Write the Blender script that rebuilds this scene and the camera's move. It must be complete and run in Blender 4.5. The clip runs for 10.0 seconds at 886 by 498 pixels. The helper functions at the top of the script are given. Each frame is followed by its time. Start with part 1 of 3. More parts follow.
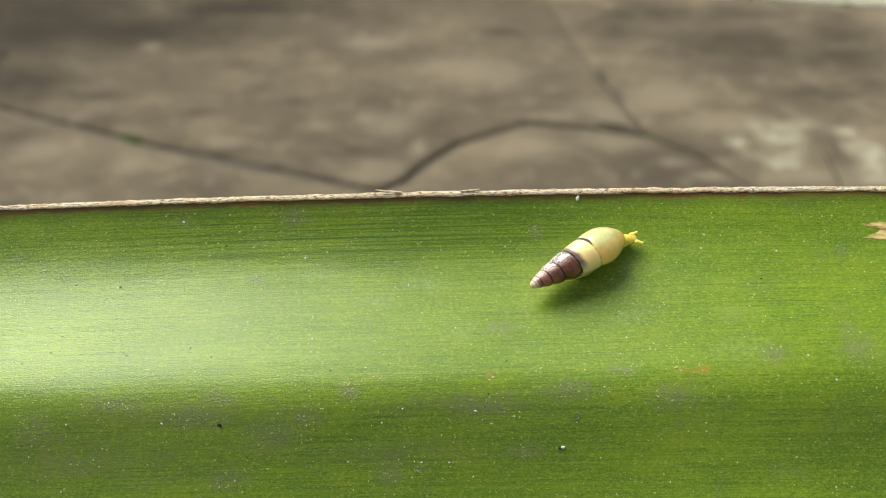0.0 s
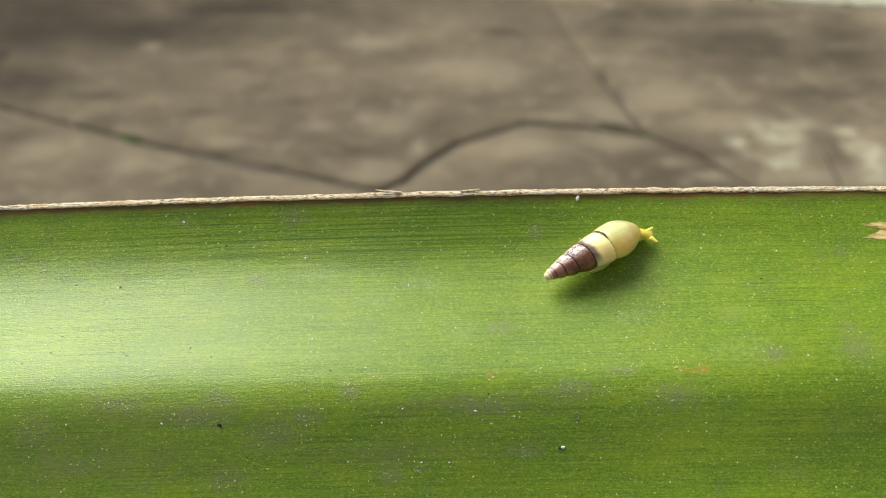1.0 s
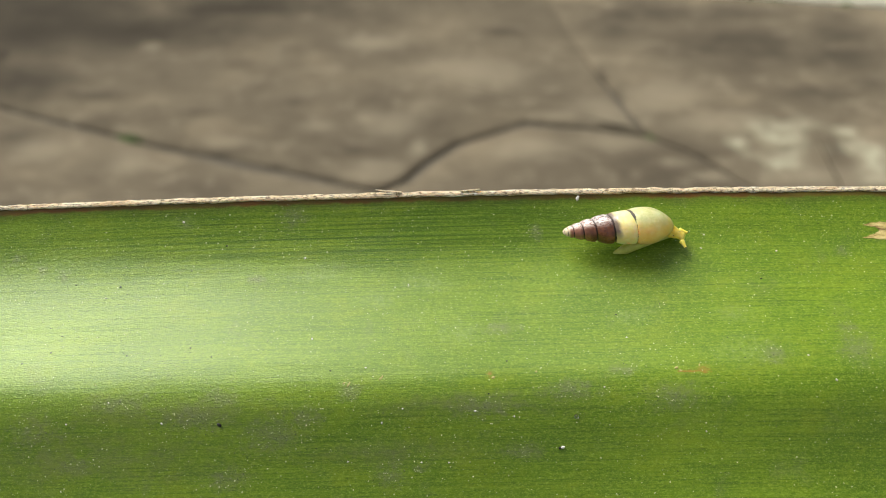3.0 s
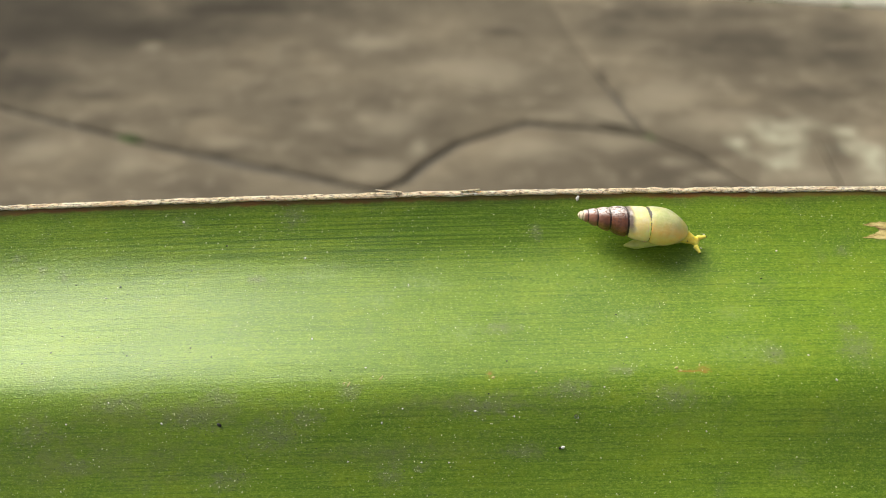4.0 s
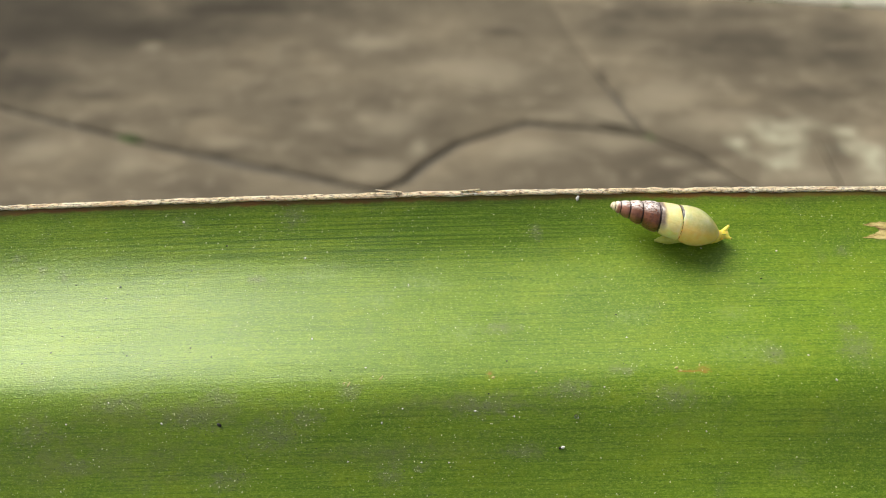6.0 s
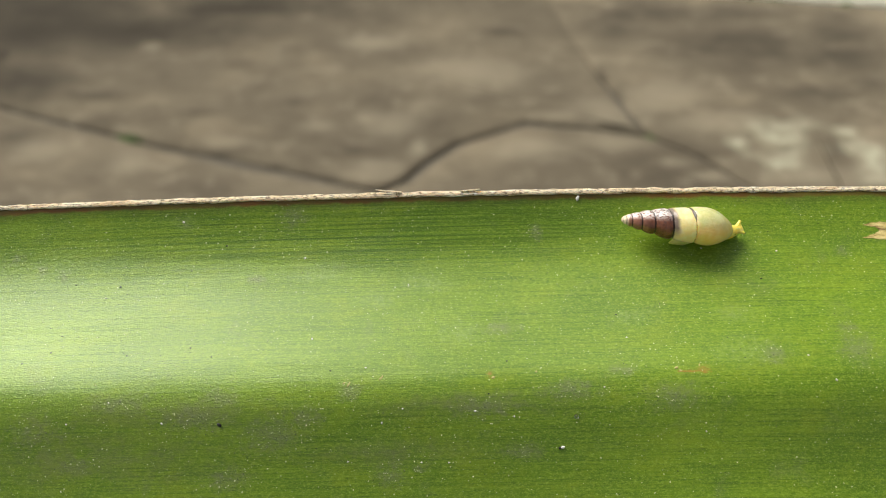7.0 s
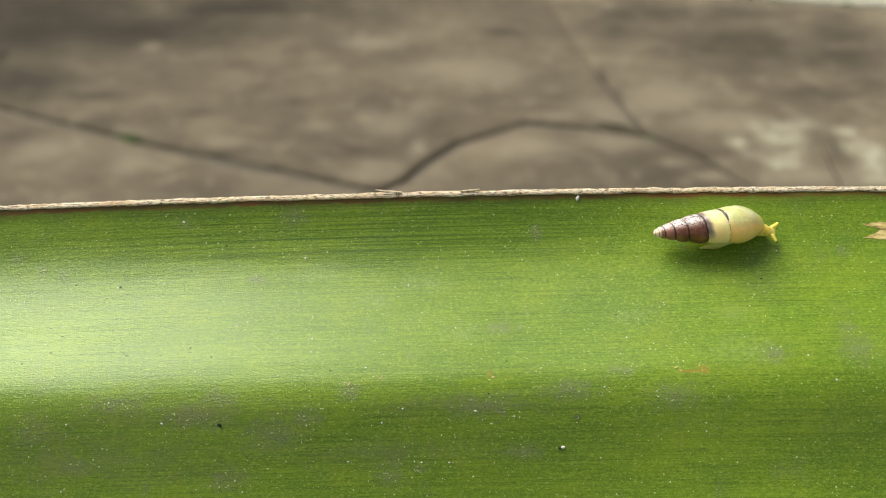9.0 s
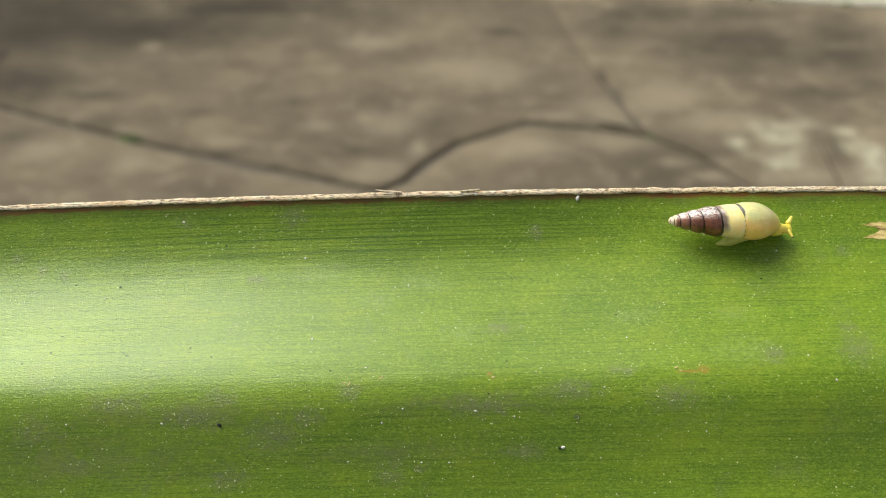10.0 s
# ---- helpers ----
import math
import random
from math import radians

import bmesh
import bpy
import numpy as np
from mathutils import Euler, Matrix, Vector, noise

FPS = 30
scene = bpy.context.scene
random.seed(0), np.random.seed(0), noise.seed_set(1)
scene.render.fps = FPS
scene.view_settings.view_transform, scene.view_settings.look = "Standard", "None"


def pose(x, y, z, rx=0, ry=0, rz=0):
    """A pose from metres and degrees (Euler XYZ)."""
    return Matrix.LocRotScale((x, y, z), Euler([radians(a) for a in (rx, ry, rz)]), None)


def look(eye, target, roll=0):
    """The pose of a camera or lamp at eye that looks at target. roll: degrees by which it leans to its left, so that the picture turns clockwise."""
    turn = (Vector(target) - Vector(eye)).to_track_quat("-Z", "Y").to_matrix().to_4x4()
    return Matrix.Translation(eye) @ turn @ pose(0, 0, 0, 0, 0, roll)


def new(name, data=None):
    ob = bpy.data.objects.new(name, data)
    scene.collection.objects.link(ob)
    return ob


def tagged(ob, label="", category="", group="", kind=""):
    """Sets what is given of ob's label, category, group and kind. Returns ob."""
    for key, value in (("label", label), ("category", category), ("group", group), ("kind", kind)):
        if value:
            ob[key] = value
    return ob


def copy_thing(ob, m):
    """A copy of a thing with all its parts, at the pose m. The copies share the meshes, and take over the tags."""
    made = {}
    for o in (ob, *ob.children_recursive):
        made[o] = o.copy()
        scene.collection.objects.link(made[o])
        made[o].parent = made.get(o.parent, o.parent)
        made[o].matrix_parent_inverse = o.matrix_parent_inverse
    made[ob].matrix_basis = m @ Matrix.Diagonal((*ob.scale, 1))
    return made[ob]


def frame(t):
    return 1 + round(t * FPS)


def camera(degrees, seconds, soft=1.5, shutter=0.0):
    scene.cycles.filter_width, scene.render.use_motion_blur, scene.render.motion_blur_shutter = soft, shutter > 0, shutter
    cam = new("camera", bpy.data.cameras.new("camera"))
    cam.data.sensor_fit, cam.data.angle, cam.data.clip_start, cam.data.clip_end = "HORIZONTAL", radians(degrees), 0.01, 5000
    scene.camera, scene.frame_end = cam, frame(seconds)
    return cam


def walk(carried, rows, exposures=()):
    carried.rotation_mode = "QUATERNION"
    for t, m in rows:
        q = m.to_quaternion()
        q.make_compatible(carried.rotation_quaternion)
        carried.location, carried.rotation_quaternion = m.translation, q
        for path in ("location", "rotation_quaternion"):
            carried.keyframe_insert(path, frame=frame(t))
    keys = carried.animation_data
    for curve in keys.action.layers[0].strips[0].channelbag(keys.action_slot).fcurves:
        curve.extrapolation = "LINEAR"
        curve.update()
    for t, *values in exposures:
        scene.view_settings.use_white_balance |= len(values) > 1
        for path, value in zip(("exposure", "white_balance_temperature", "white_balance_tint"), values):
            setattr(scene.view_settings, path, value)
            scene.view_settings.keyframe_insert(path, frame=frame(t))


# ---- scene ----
cam = camera(55, 10.0, soft=0.95)
cam.data.dof.use_dof = True
cam.data.dof.focus_distance = 0.116
cam.data.dof.aperture_fstop = 21.0
EYE = (0.0, 0.0, 0.55)
AHEAD = Vector((0.0, math.cos(radians(45)), -math.sin(radians(45))))
STAND = look(EYE, Vector(EYE) + AHEAD)
walk(cam, [(0.0, STAND), (10.0, STAND)], exposures=[(0.0, -0.13), (10.0, -0.13)])

# ---- sky and sun: bright haze, the sun behind thin cloud beyond the leaf ----
SUN_UP, SUN_LEFT = radians(50), radians(47)
SUN = Vector((-math.sin(SUN_LEFT) * math.cos(SUN_UP), math.cos(SUN_LEFT) * math.cos(SUN_UP), math.sin(SUN_UP)))
world = bpy.data.worlds.new("sky")
scene.world = world
world.use_nodes = True
sky = world.node_tree.nodes.new("ShaderNodeTexSky")
sky.sky_type, sky.sun_disc = "NISHITA", False
sky.sun_elevation, sky.sun_rotation = SUN_UP, -SUN_LEFT
sky.dust_density, sky.air_density = 4.0, 0.6
backing = world.node_tree.nodes["Background"]
backing.inputs["Strength"].default_value = 0.148
haze = world.node_tree.nodes.new("ShaderNodeHueSaturation")
haze.inputs["Saturation"].default_value = 0.45
world.node_tree.links.new(sky.outputs[0], haze.inputs["Color"])
world.node_tree.links.new(haze.outputs[0], backing.inputs["Color"])
lamp = bpy.data.lights.new("sun", "SUN")
lamp.energy, lamp.angle, lamp.color = 4.2, radians(40), (1.0, 0.95, 0.85)
sun = new("sun", lamp)
sun.matrix_world = look((0, 0, 5), Vector((0, 0, 5)) - SUN)


# ---- materials ----
class Nodes:
    """A short hand for node materials."""

    def __init__(self, name):
        self.mat = bpy.data.materials.new(name)
        self.mat.use_nodes = True
        self.tree = self.mat.node_tree
        self.bsdf = self.tree.nodes["Principled BSDF"]

    def add(self, kind, **given):
        n = self.tree.nodes.new("ShaderNode" + kind)
        for key, value in given.items():
            if key == "operation":
                n.operation = value
            elif key == "uv_map":
                n.uv_map = value
            elif key == "blend_type":
                n.data_type, n.blend_type = "RGBA", value
            elif key == "clamp":
                n.use_clamp = value
        return n

    def put(self, value, socket):
        if isinstance(value, (int, float)):
            socket.default_value = value
        elif isinstance(value, tuple):
            socket.default_value = value if len(value) == len(socket.default_value) else (*value, 1.0)
        else:
            self.tree.links.new(value, socket)

    def math(self, op, a, b=0.0, clamp=False):
        n = self.add("Math", operation=op, clamp=clamp)
        self.put(a, n.inputs[0])
        self.put(b, n.inputs[1])
        return n.outputs[0]

    def mix(self, factor, a, b, blend="MIX"):
        n = self.add("Mix", blend_type=blend)
        self.put(factor, n.inputs["Factor"])
        self.put(a, n.inputs[6])
        self.put(b, n.inputs[7])
        return n.outputs[2]

    def noise(self, where, scale, detail=3.0, rough=0.55, stretch=(1, 1, 1), warp=0.0):
        m = self.add("Mapping")
        self.put(where, m.inputs["Vector"])
        m.inputs["Scale"].default_value = stretch
        n = self.add("TexNoise")
        self.put(m.outputs[0], n.inputs["Vector"])
        n.inputs["Scale"].default_value = scale
        n.inputs["Detail"].default_value = detail
        n.inputs["Roughness"].default_value = rough
        n.inputs["Distortion"].default_value = warp
        return n.outputs["Fac"]

    def cells(self, where, scale, stretch=(1, 1, 1)):
        m = self.add("Mapping")
        self.put(where, m.inputs["Vector"])
        m.inputs["Scale"].default_value = stretch
        n = self.add("TexVoronoi")
        self.put(m.outputs[0], n.inputs["Vector"])
        n.inputs["Scale"].default_value = scale
        return n.outputs["Distance"]

    def step(self, value, low, high):
        n = self.add("MapRange")
        n.interpolation_type = "SMOOTHSTEP"
        self.put(value, n.inputs["Value"])
        n.inputs["From Min"].default_value, n.inputs["From Max"].default_value = low, high
        return n.outputs["Result"]

    def ramp(self, value, stops):
        n = self.add("ValToRGB")
        self.put(value, n.inputs[0])
        e = n.color_ramp.elements
        for i, (at, col) in enumerate(stops):
            if i < 2:
                el = e[i]
                el.position = at
            else:
                el = e.new(at)
            el.color = (*col, 1.0)
        return n.outputs[0]

    def bump(self, height, strength, distance, under=None):
        n = self.add("Bump")
        self.put(height, n.inputs["Height"])
        n.inputs["Strength"].default_value, n.inputs["Distance"].default_value = strength, distance
        if under is not None:
            self.put(under, n.inputs["Normal"])
        return n.outputs["Normal"]

    def comb(self, value):
        c = self.add("CombineXYZ")
        for i in range(3):
            self.put(value, c.inputs[i])
        return c.outputs[0]

    def uv(self, name="UVMap"):
        return self.add("UVMap", uv_map=name).outputs[0]

    def object_place(self):
        return self.add("TexCoord").outputs["Object"]

    def done(self, **given):
        for key, value in given.items():
            self.put(value, self.bsdf.inputs[key.replace("_", " ")])
        return self.mat


def spot(n, where, x, y, rx, ry, noise_fac, soft=0.5, ragged=2.2):
    """A mask of an uneven spot at (x, y) millimetres on the leaf."""
    m = n.add("Mapping")
    n.put(where, m.inputs["Vector"])
    m.inputs["Scale"].default_value = (1 / rx, 1 / ry, 1)
    m.inputs["Location"].default_value = (-x / rx, -y / ry, 0)
    v = n.add("VectorMath", operation="LENGTH")
    n.put(m.outputs[0], v.inputs[0])
    r = n.math("ADD", v.outputs["Value"], n.math("MULTIPLY", n.math("SUBTRACT", noise_fac, 0.5), ragged))
    return n.step(r, 1.0, 1.0 - soft)


# dusty patches on the leaf: along, across (millimetres from the far margin), half sizes
DUST = [(-43.2, 30.6, 5.2, 1.6), (-29.8, 30.2, 3.3, 1.6), (-23.2, 35.2, 5.1, 3.1), (-18.7, 33.2, 2.6, 2.0), (-33.5, 32.8, 5.9, 1.9),
        (-12.8, 29.8, 1.8, 1.6), (-49.4, 38.5, 2.4, 1.2), (-29.3, 40.9, 3.3, 2.0), (-7.8, 41.1, 2.4, 1.9), (7.4, 20.8, 3.1, 1.1),
        (43.0, 25.9, 1.9, 1.9), (54.3, 25.2, 3.1, 2.9), (53.8, 22.1, 1.8, 1.0), (13.5, 5.7, 1.2, 1.5), (-26.8, 12.2, 1.6, 1.1),
        (29.5, 31.4, 4.4, 2.2), (23.0, 27.8, 2.2, 1.1), (10.0, 38.2, 2.9, 1.5), (-21.7, 2.8, 2.5, 1.7), (16.1, 30.2, 4.4, 1.5)]
SMALL_DUST = [(-62.2, 7.7, 1.7, 1.0), (-58.2, 9.5, 1.2, 1.1), (-54.8, 10.5, 1.0, 1.1),
              (-4.0, 40.2, 1.1, 0.7), (56.7, 9.5, 1.6, 1.1), (4.9, 32.2, 5.1, 1.8), (-54.4, 34.2, 4.4, 2.6)]
# where dark crumbs lie scattered
SPECKLED = [(-52.5, 19.0, 7.0, 4.0), (-46.0, 15.0, 8.0, 3.0), (-38.0, 22.0, 8.0, 3.5), (-50.0, 24.0, 9.0, 2.5)]
# thin pale bloom on the skin
BLOOM = [(-18.4, 10.9, 4.9, 2.5), (-2.2, 13.2, 4.8, 2.0), (39.2, 19.6, 3.5, 2.0), (-9.4, 15.8, 3.2, 1.7), (39.9, 25.3, 6.8, 3.0),
         (2.3, 21.6, 4.6, 2.7), (25.6, 19.5, 4.7, 2.3), (-37.5, 3.2, 2.6, 1.2)]
# brownish film settled along the fold
SETTLED = [(-38.0, 31.8, 32.0, 3.0), (4.0, 31.8, 24.0, 2.8), (-46.0, 38.0, 24.0, 6.0), (-6.0, 38.0, 16.0, 3.0)]
RUST = [(33.5, 28.0, 1.1, 0.65), (31.7, 28.2, 2.2, 0.22), (5.6, 28.0, 0.5, 0.5)]


def spots(n, where, rows, noise_fac, soft, ragged, grow=1.0):
    mask = None
    for x, y, rx, ry in rows:
        s = spot(n, where, x, y, rx * grow, ry * grow, noise_fac, soft, ragged)
        mask = s if mask is None else n.math("MAXIMUM", mask, s)
    return mask


def leaf_material():
    n = Nodes("leaf_green")
    p = n.uv()
    fibre = n.noise(p, 1.0, 4.0, 0.70, (0.075, 3.6, 1))
    thread = n.noise(p, 1.0, 2.0, 0.6, (0.035, 5.2, 1))
    veins = n.noise(p, 1.0, 3.0, 0.6, (0.015, 0.9, 1))
    cloud = n.noise(p, 0.085, 4.0, 0.6, (0.5, 1.0, 1))
    grain = n.noise(p, 3.0, 2.5, 0.75, (0.72, 1.25, 1))
    fine = n.noise(p, 4.6, 2.0, 0.75, (0.85, 1.15, 1))
    pebble = n.cells(p, 3.4, (0.75, 1.15, 1))
    blotch = n.noise(p, 0.8, 5.0, 0.75)
    green = n.ramp(cloud, [(0.30, (0.108, 0.202, 0.007)), (0.72, (0.192, 0.308, 0.010)), (0.5, (0.147, 0.252, 0.008))])
    green = n.mix(n.math("MULTIPLY", n.step(veins, 0.50, 0.70), 0.25), green, (0.235, 0.320, 0.020))
    # yellower and bluer patches a few millimetres wide
    patch = n.noise(p, 0.20, 5.0, 0.65, (0.6, 1.0, 1), 0.4)
    green = n.mix(n.math("MULTIPLY", n.step(patch, 0.50, 0.66), 0.55), green, (0.215, 0.300, 0.008))
    green = n.mix(n.math("MULTIPLY", n.step(patch, 0.48, 0.34), 0.55), green, (0.104, 0.200, 0.009))
    # fine parallel fibres, some dark, some pale
    green = n.mix(n.math("MULTIPLY", n.step(fibre, 0.50, 0.64), 0.62), green, (0.080, 0.165, 0.007))
    green = n.mix(n.math("MULTIPLY", n.step(thread, 0.56, 0.65), 0.58), green, (0.062, 0.130, 0.006))
    green = n.mix(n.math("MULTIPLY", n.step(thread, 0.42, 0.32), 0.40), green, (0.250, 0.370, 0.030))
    speckle = n.noise(p, 1.35, 3.0, 0.7, (0.75, 1.3, 1))
    green = n.mix(n.math("MULTIPLY", n.step(speckle, 0.53, 0.68), 0.50), green, (0.270, 0.380, 0.035))
    green = n.mix(n.math("MULTIPLY", n.step(speckle, 0.47, 0.32), 0.50), green, (0.085, 0.160, 0.006))
    # grain of the skin
    green = n.mix(n.math("MULTIPLY", n.step(fine, 0.55, 0.70), 0.65), green, (0.325, 0.440, 0.070))
    green = n.mix(n.math("MULTIPLY", n.step(grain, 0.53, 0.70), 0.80), green, (0.300, 0.420, 0.060))
    green = n.mix(n.math("MULTIPLY", n.step(grain, 0.46, 0.30), 0.58), green, (0.056, 0.122, 0.005))
    # dark fibre lines under the skin towards the far margin
    lines = n.noise(p, 1.0, 3.0, 0.7, (0.018, 2.6, 1))
    band = spot(n, p, -16.0, 6.0, 58.0, 7.5, cloud, 0.9, 1.2)
    green = n.mix(n.math("MULTIPLY", n.math("MULTIPLY", n.step(lines, 0.43, 0.58), band), 0.75), green, (0.050, 0.116, 0.006))
    bloom = n.math("MULTIPLY", spots(n, p, BLOOM, blotch, 1.4, 2.6, 1.15), n.step(n.noise(p, 1.4, 4.0, 0.7), 0.32, 0.62))
    green = n.mix(n.math("MULTIPLY", bloom, 0.36), green, (0.320, 0.400, 0.165))
    settled = n.math("MULTIPLY", spots(n, p, SETTLED, blotch, 1.3, 1.8), n.step(n.noise(p, 0.30, 5.0, 0.7, (0.6, 1, 1)), 0.30, 0.62))
    green = n.mix(n.math("MULTIPLY", settled, 0.66), green, (0.168, 0.182, 0.076))
    dust = n.math("MAXIMUM", spots(n, p, DUST, blotch, 1.3, 2.6, 1.3), spots(n, p, SMALL_DUST, blotch, 1.4, 3.4, 1.2))
    film = n.math("MULTIPLY", n.step(n.noise(p, 0.16, 5.0, 0.7, (1, 1, 1), 0.6), 0.54, 0.76), 0.35)
    dust = n.math("MAXIMUM", n.math("MULTIPLY", dust, n.math("ADD", 0.55, n.math("MULTIPLY", n.step(n.noise(p, 1.9, 3.0, 0.7), 0.36, 0.60), 0.35))), film)
    green = n.mix(n.math("MULTIPLY", dust, 0.9), green, (0.180, 0.208, 0.090))
    crust = n.math("MULTIPLY", n.step(n.cells(p, 2.3, (0.9, 1.1, 1)), 0.50, 0.05), n.math("ADD", 0.06, n.math("MULTIPLY", dust, 2.2)))
    rust = spots(n, p, RUST, grain, 0.6, 2.2)
    green = n.mix(n.math("MULTIPLY", n.math("MULTIPLY", rust, 0.75), n.step(fibre, 0.66, 0.44)), green, (0.38, 0.20, 0.040))
    # brown line where the blade meets its dry margin
    across = n.add("SeparateXYZ")
    n.put(p, across.inputs[0])
    edge = n.math("ADD", across.outputs[1], n.math("MULTIPLY", n.math("SUBTRACT", n.noise(p, 0.30, 4.0, 0.6), 0.5), 1.3))
    green = n.mix(n.math("MULTIPLY", n.step(edge, 1.25, 0.75), n.math("ADD", 0.60, n.math("MULTIPLY", n.step(cloud, 0.42, 0.62), 0.40))), green, (0.26, 0.070, 0.012))
    green = n.mix(n.math("MULTIPLY", n.step(edge, 2.6, 0.6), 0.42), green, (0.085, 0.088, 0.016))
    rough = n.math("ADD", n.math("MULTIPLY", dust, 0.10), n.math("ADD", 0.26, n.math("MULTIPLY", grain, 0.18)))
    relief = n.math("ADD", n.math("ADD", n.math("MULTIPLY", speckle, 0.9), n.math("MULTIPLY", fibre, 0.45)), n.math("ADD", n.math("MULTIPLY", fine, 1.0), n.math("MULTIPLY", n.step(pebble, 0.6, 0.1), 0.25)))
    first = n.bump(veins, 0.10, 0.0003)
    return n.done(Base_Color=green, Roughness=rough, Normal=n.bump(crust, 0.45, 0.00008, n.bump(relief, 0.50, 0.00010, first)), Specular_IOR_Level=0.58, Specular_Tint=(0.88, 1.0, 0.80),
                  Subsurface_Weight=0.22, Subsurface_Radius=(0.7, 1.0, 0.15), Subsurface_Scale=0.0006)


def dry_material():
    n = Nodes("dry_fibre")
    p = n.uv()
    streak = n.noise(p, 1.0, 4.0, 0.7, (0.16, 4.5, 1))
    fleck = n.noise(p, 3.2, 4.0, 0.75, (0.40, 1.0, 1))
    col = n.ramp(streak, [(0.34, (0.30, 0.17, 0.07)), (0.64, (0.95, 0.87, 0.66)), (0.47, (0.88, 0.74, 0.50))])
    col = n.mix(n.math("MULTIPLY", n.step(fleck, 0.51, 0.58), 0.90), col, (0.075, 0.038, 0.018))
    col = n.mix(n.math("MULTIPLY", n.step(n.noise(p, 0.05, 3.0, 0.6, (1, 0.2, 1)), 0.42, 0.66), 0.35), col, (0.50, 0.34, 0.16))
    return n.done(Base_Color=col, Roughness=0.75, Normal=n.bump(streak, 1.0, 0.00030), Subsurface_Weight=0.6,
                  Subsurface_Radius=(1.0, 0.8, 0.6), Subsurface_Scale=0.0005)


def shell_material():
    n = Nodes("shell")
    p = n.add("SeparateXYZ")
    n.put(n.uv("whorl"), p.inputs[0])
    turn, along = p.outputs[0], p.outputs[1]
    a = n.add("SeparateXYZ")
    n.put(n.uv("round"), a.inputs[0])
    angle = a.outputs[0]
    place = n.object_place()
    mott = n.noise(place, 900.0, 4.0, 0.65)
    streak = n.noise(n.uv("round"), 1.0, 4.0, 0.75, (42.0, 30.0, 1))
    lines = n.noise(n.uv("round"), 1.0, 2.0, 0.6, (70.0, 9.0, 1))
    body = n.mix(n.step(mott, 0.35, 0.7), (0.94, 0.68, 0.20), (0.95, 0.76, 0.28))
    # greener towards the back of the last whorl
    high = n.step(n.math("ADD", angle, n.math("MULTIPLY", n.math("SUBTRACT", n.noise(place, 420.0, 3.0, 0.6), 0.5), 0.16)), 0.13, -0.03)
    body = n.mix(high, body, n.mix(n.step(mott, 0.35, 0.65), (0.56, 0.59, 0.26), (0.69, 0.69, 0.36)))
    body = n.mix(n.math("MULTIPLY", n.step(along, 0.84, 1.0), 0.6), body, (0.92, 0.68, 0.20))
    cream = n.mix(n.step(mott, 0.40, 0.72), (0.96, 0.80, 0.35), (0.98, 0.88, 0.51))
    purple = n.mix(n.step(mott, 0.36, 0.70), (0.120, 0.036, 0.013), (0.275, 0.095, 0.040))
    purple = n.mix(n.math("MULTIPLY", n.step(along, 0.30, 0.10), 0.55), purple, (0.42, 0.19, 0.13))
    # white glints on the spire's upper side, painted into its colour
    white = n.math("MULTIPLY", n.step(streak, 0.42, 0.52), n.step(angle, 0.05, -0.08))
    purple = n.mix(n.math("MULTIPLY", white, 0.85), purple, (0.92, 0.87, 0.80))
    purple = n.mix(n.math("MULTIPLY", n.step(streak, 0.45, 0.30), n.step(turn, 1.9, 1.7)), purple, (0.10, 0.075, 0.085))
    purple = n.mix(n.step(along, 0.075, 0.045), purple, (0.88, 0.72, 0.48))
    blot = n.math("MULTIPLY", n.step(n.noise(place, 700.0, 4.0, 0.7, (1.6, 1, 1), 0.5), 0.50, 0.62), n.step(angle, 0.10, 0.0))
    purple = n.mix(n.math("MULTIPLY", n.math("MULTIPLY", blot, n.step(turn, 2.4, 1.6)), 0.70), purple, (0.075, 0.055, 0.058))
    smudge = n.math("MULTIPLY", n.step(n.math("ADD", turn, n.math("MULTIPLY", n.math("SUBTRACT", mott, 0.5), 0.25)), 0.62, 0.86),
                    n.step(angle, 0.22, 0.08))
    cream = n.mix(n.math("MULTIPLY", smudge, 0.92), cream, (0.13, 0.085, 0.08))
    col = n.mix(n.step(turn, 0.97, 1.01), n.mix(n.step(turn, -0.02, 0.02), body, cream), purple)
    # dark suture thread, broken into dots low on the last whorl
    away = n.math("ABSOLUTE", n.math("SUBTRACT", n.math("FRACT", n.math("ADD", turn, 0.5)), 0.5))
    thick = n.math("ADD", 0.028, n.math("MULTIPLY", n.math("SUBTRACT", n.noise(n.uv("round"), 55.0, 3.0), 0.5), 0.13))
    thick = n.math("ADD", thick, n.math("MULTIPLY", n.math("MULTIPLY", n.step(turn, 0.4, 0.2), n.step(angle, 0.02, -0.05)), 0.050))
    thick = n.math("ADD", thick, n.math("MULTIPLY", n.step(turn, 0.7, 0.9), 0.020))
    thick = n.math("ADD", thick, n.math("MULTIPLY", n.step(turn, 1.6, 3.5), 0.022))
    low = n.math("MULTIPLY", n.step(angle, -0.04, 0.02), n.step(turn, 0.4, 0.2))
    dots = n.step(n.noise(n.uv("round"), 1.0, 0.0, 0.5, (75.0, 1.0, 1)), 0.44, 0.56)
    thick = n.math("MULTIPLY", thick, n.math("SUBTRACT", 1.0, n.math("MULTIPLY", low, n.math("SUBTRACT", 1.0, n.math("MULTIPLY", dots, 0.5)))))
    thread = n.math("MULTIPLY", n.math("LESS_THAN", away, thick), n.step(turn, -0.4, -0.3))
    thread = n.math("MULTIPLY", thread, n.step(along, 0.008, 0.02))
    col = n.mix(n.math("MULTIPLY", thread, 0.93), col, (0.030, 0.015, 0.012))
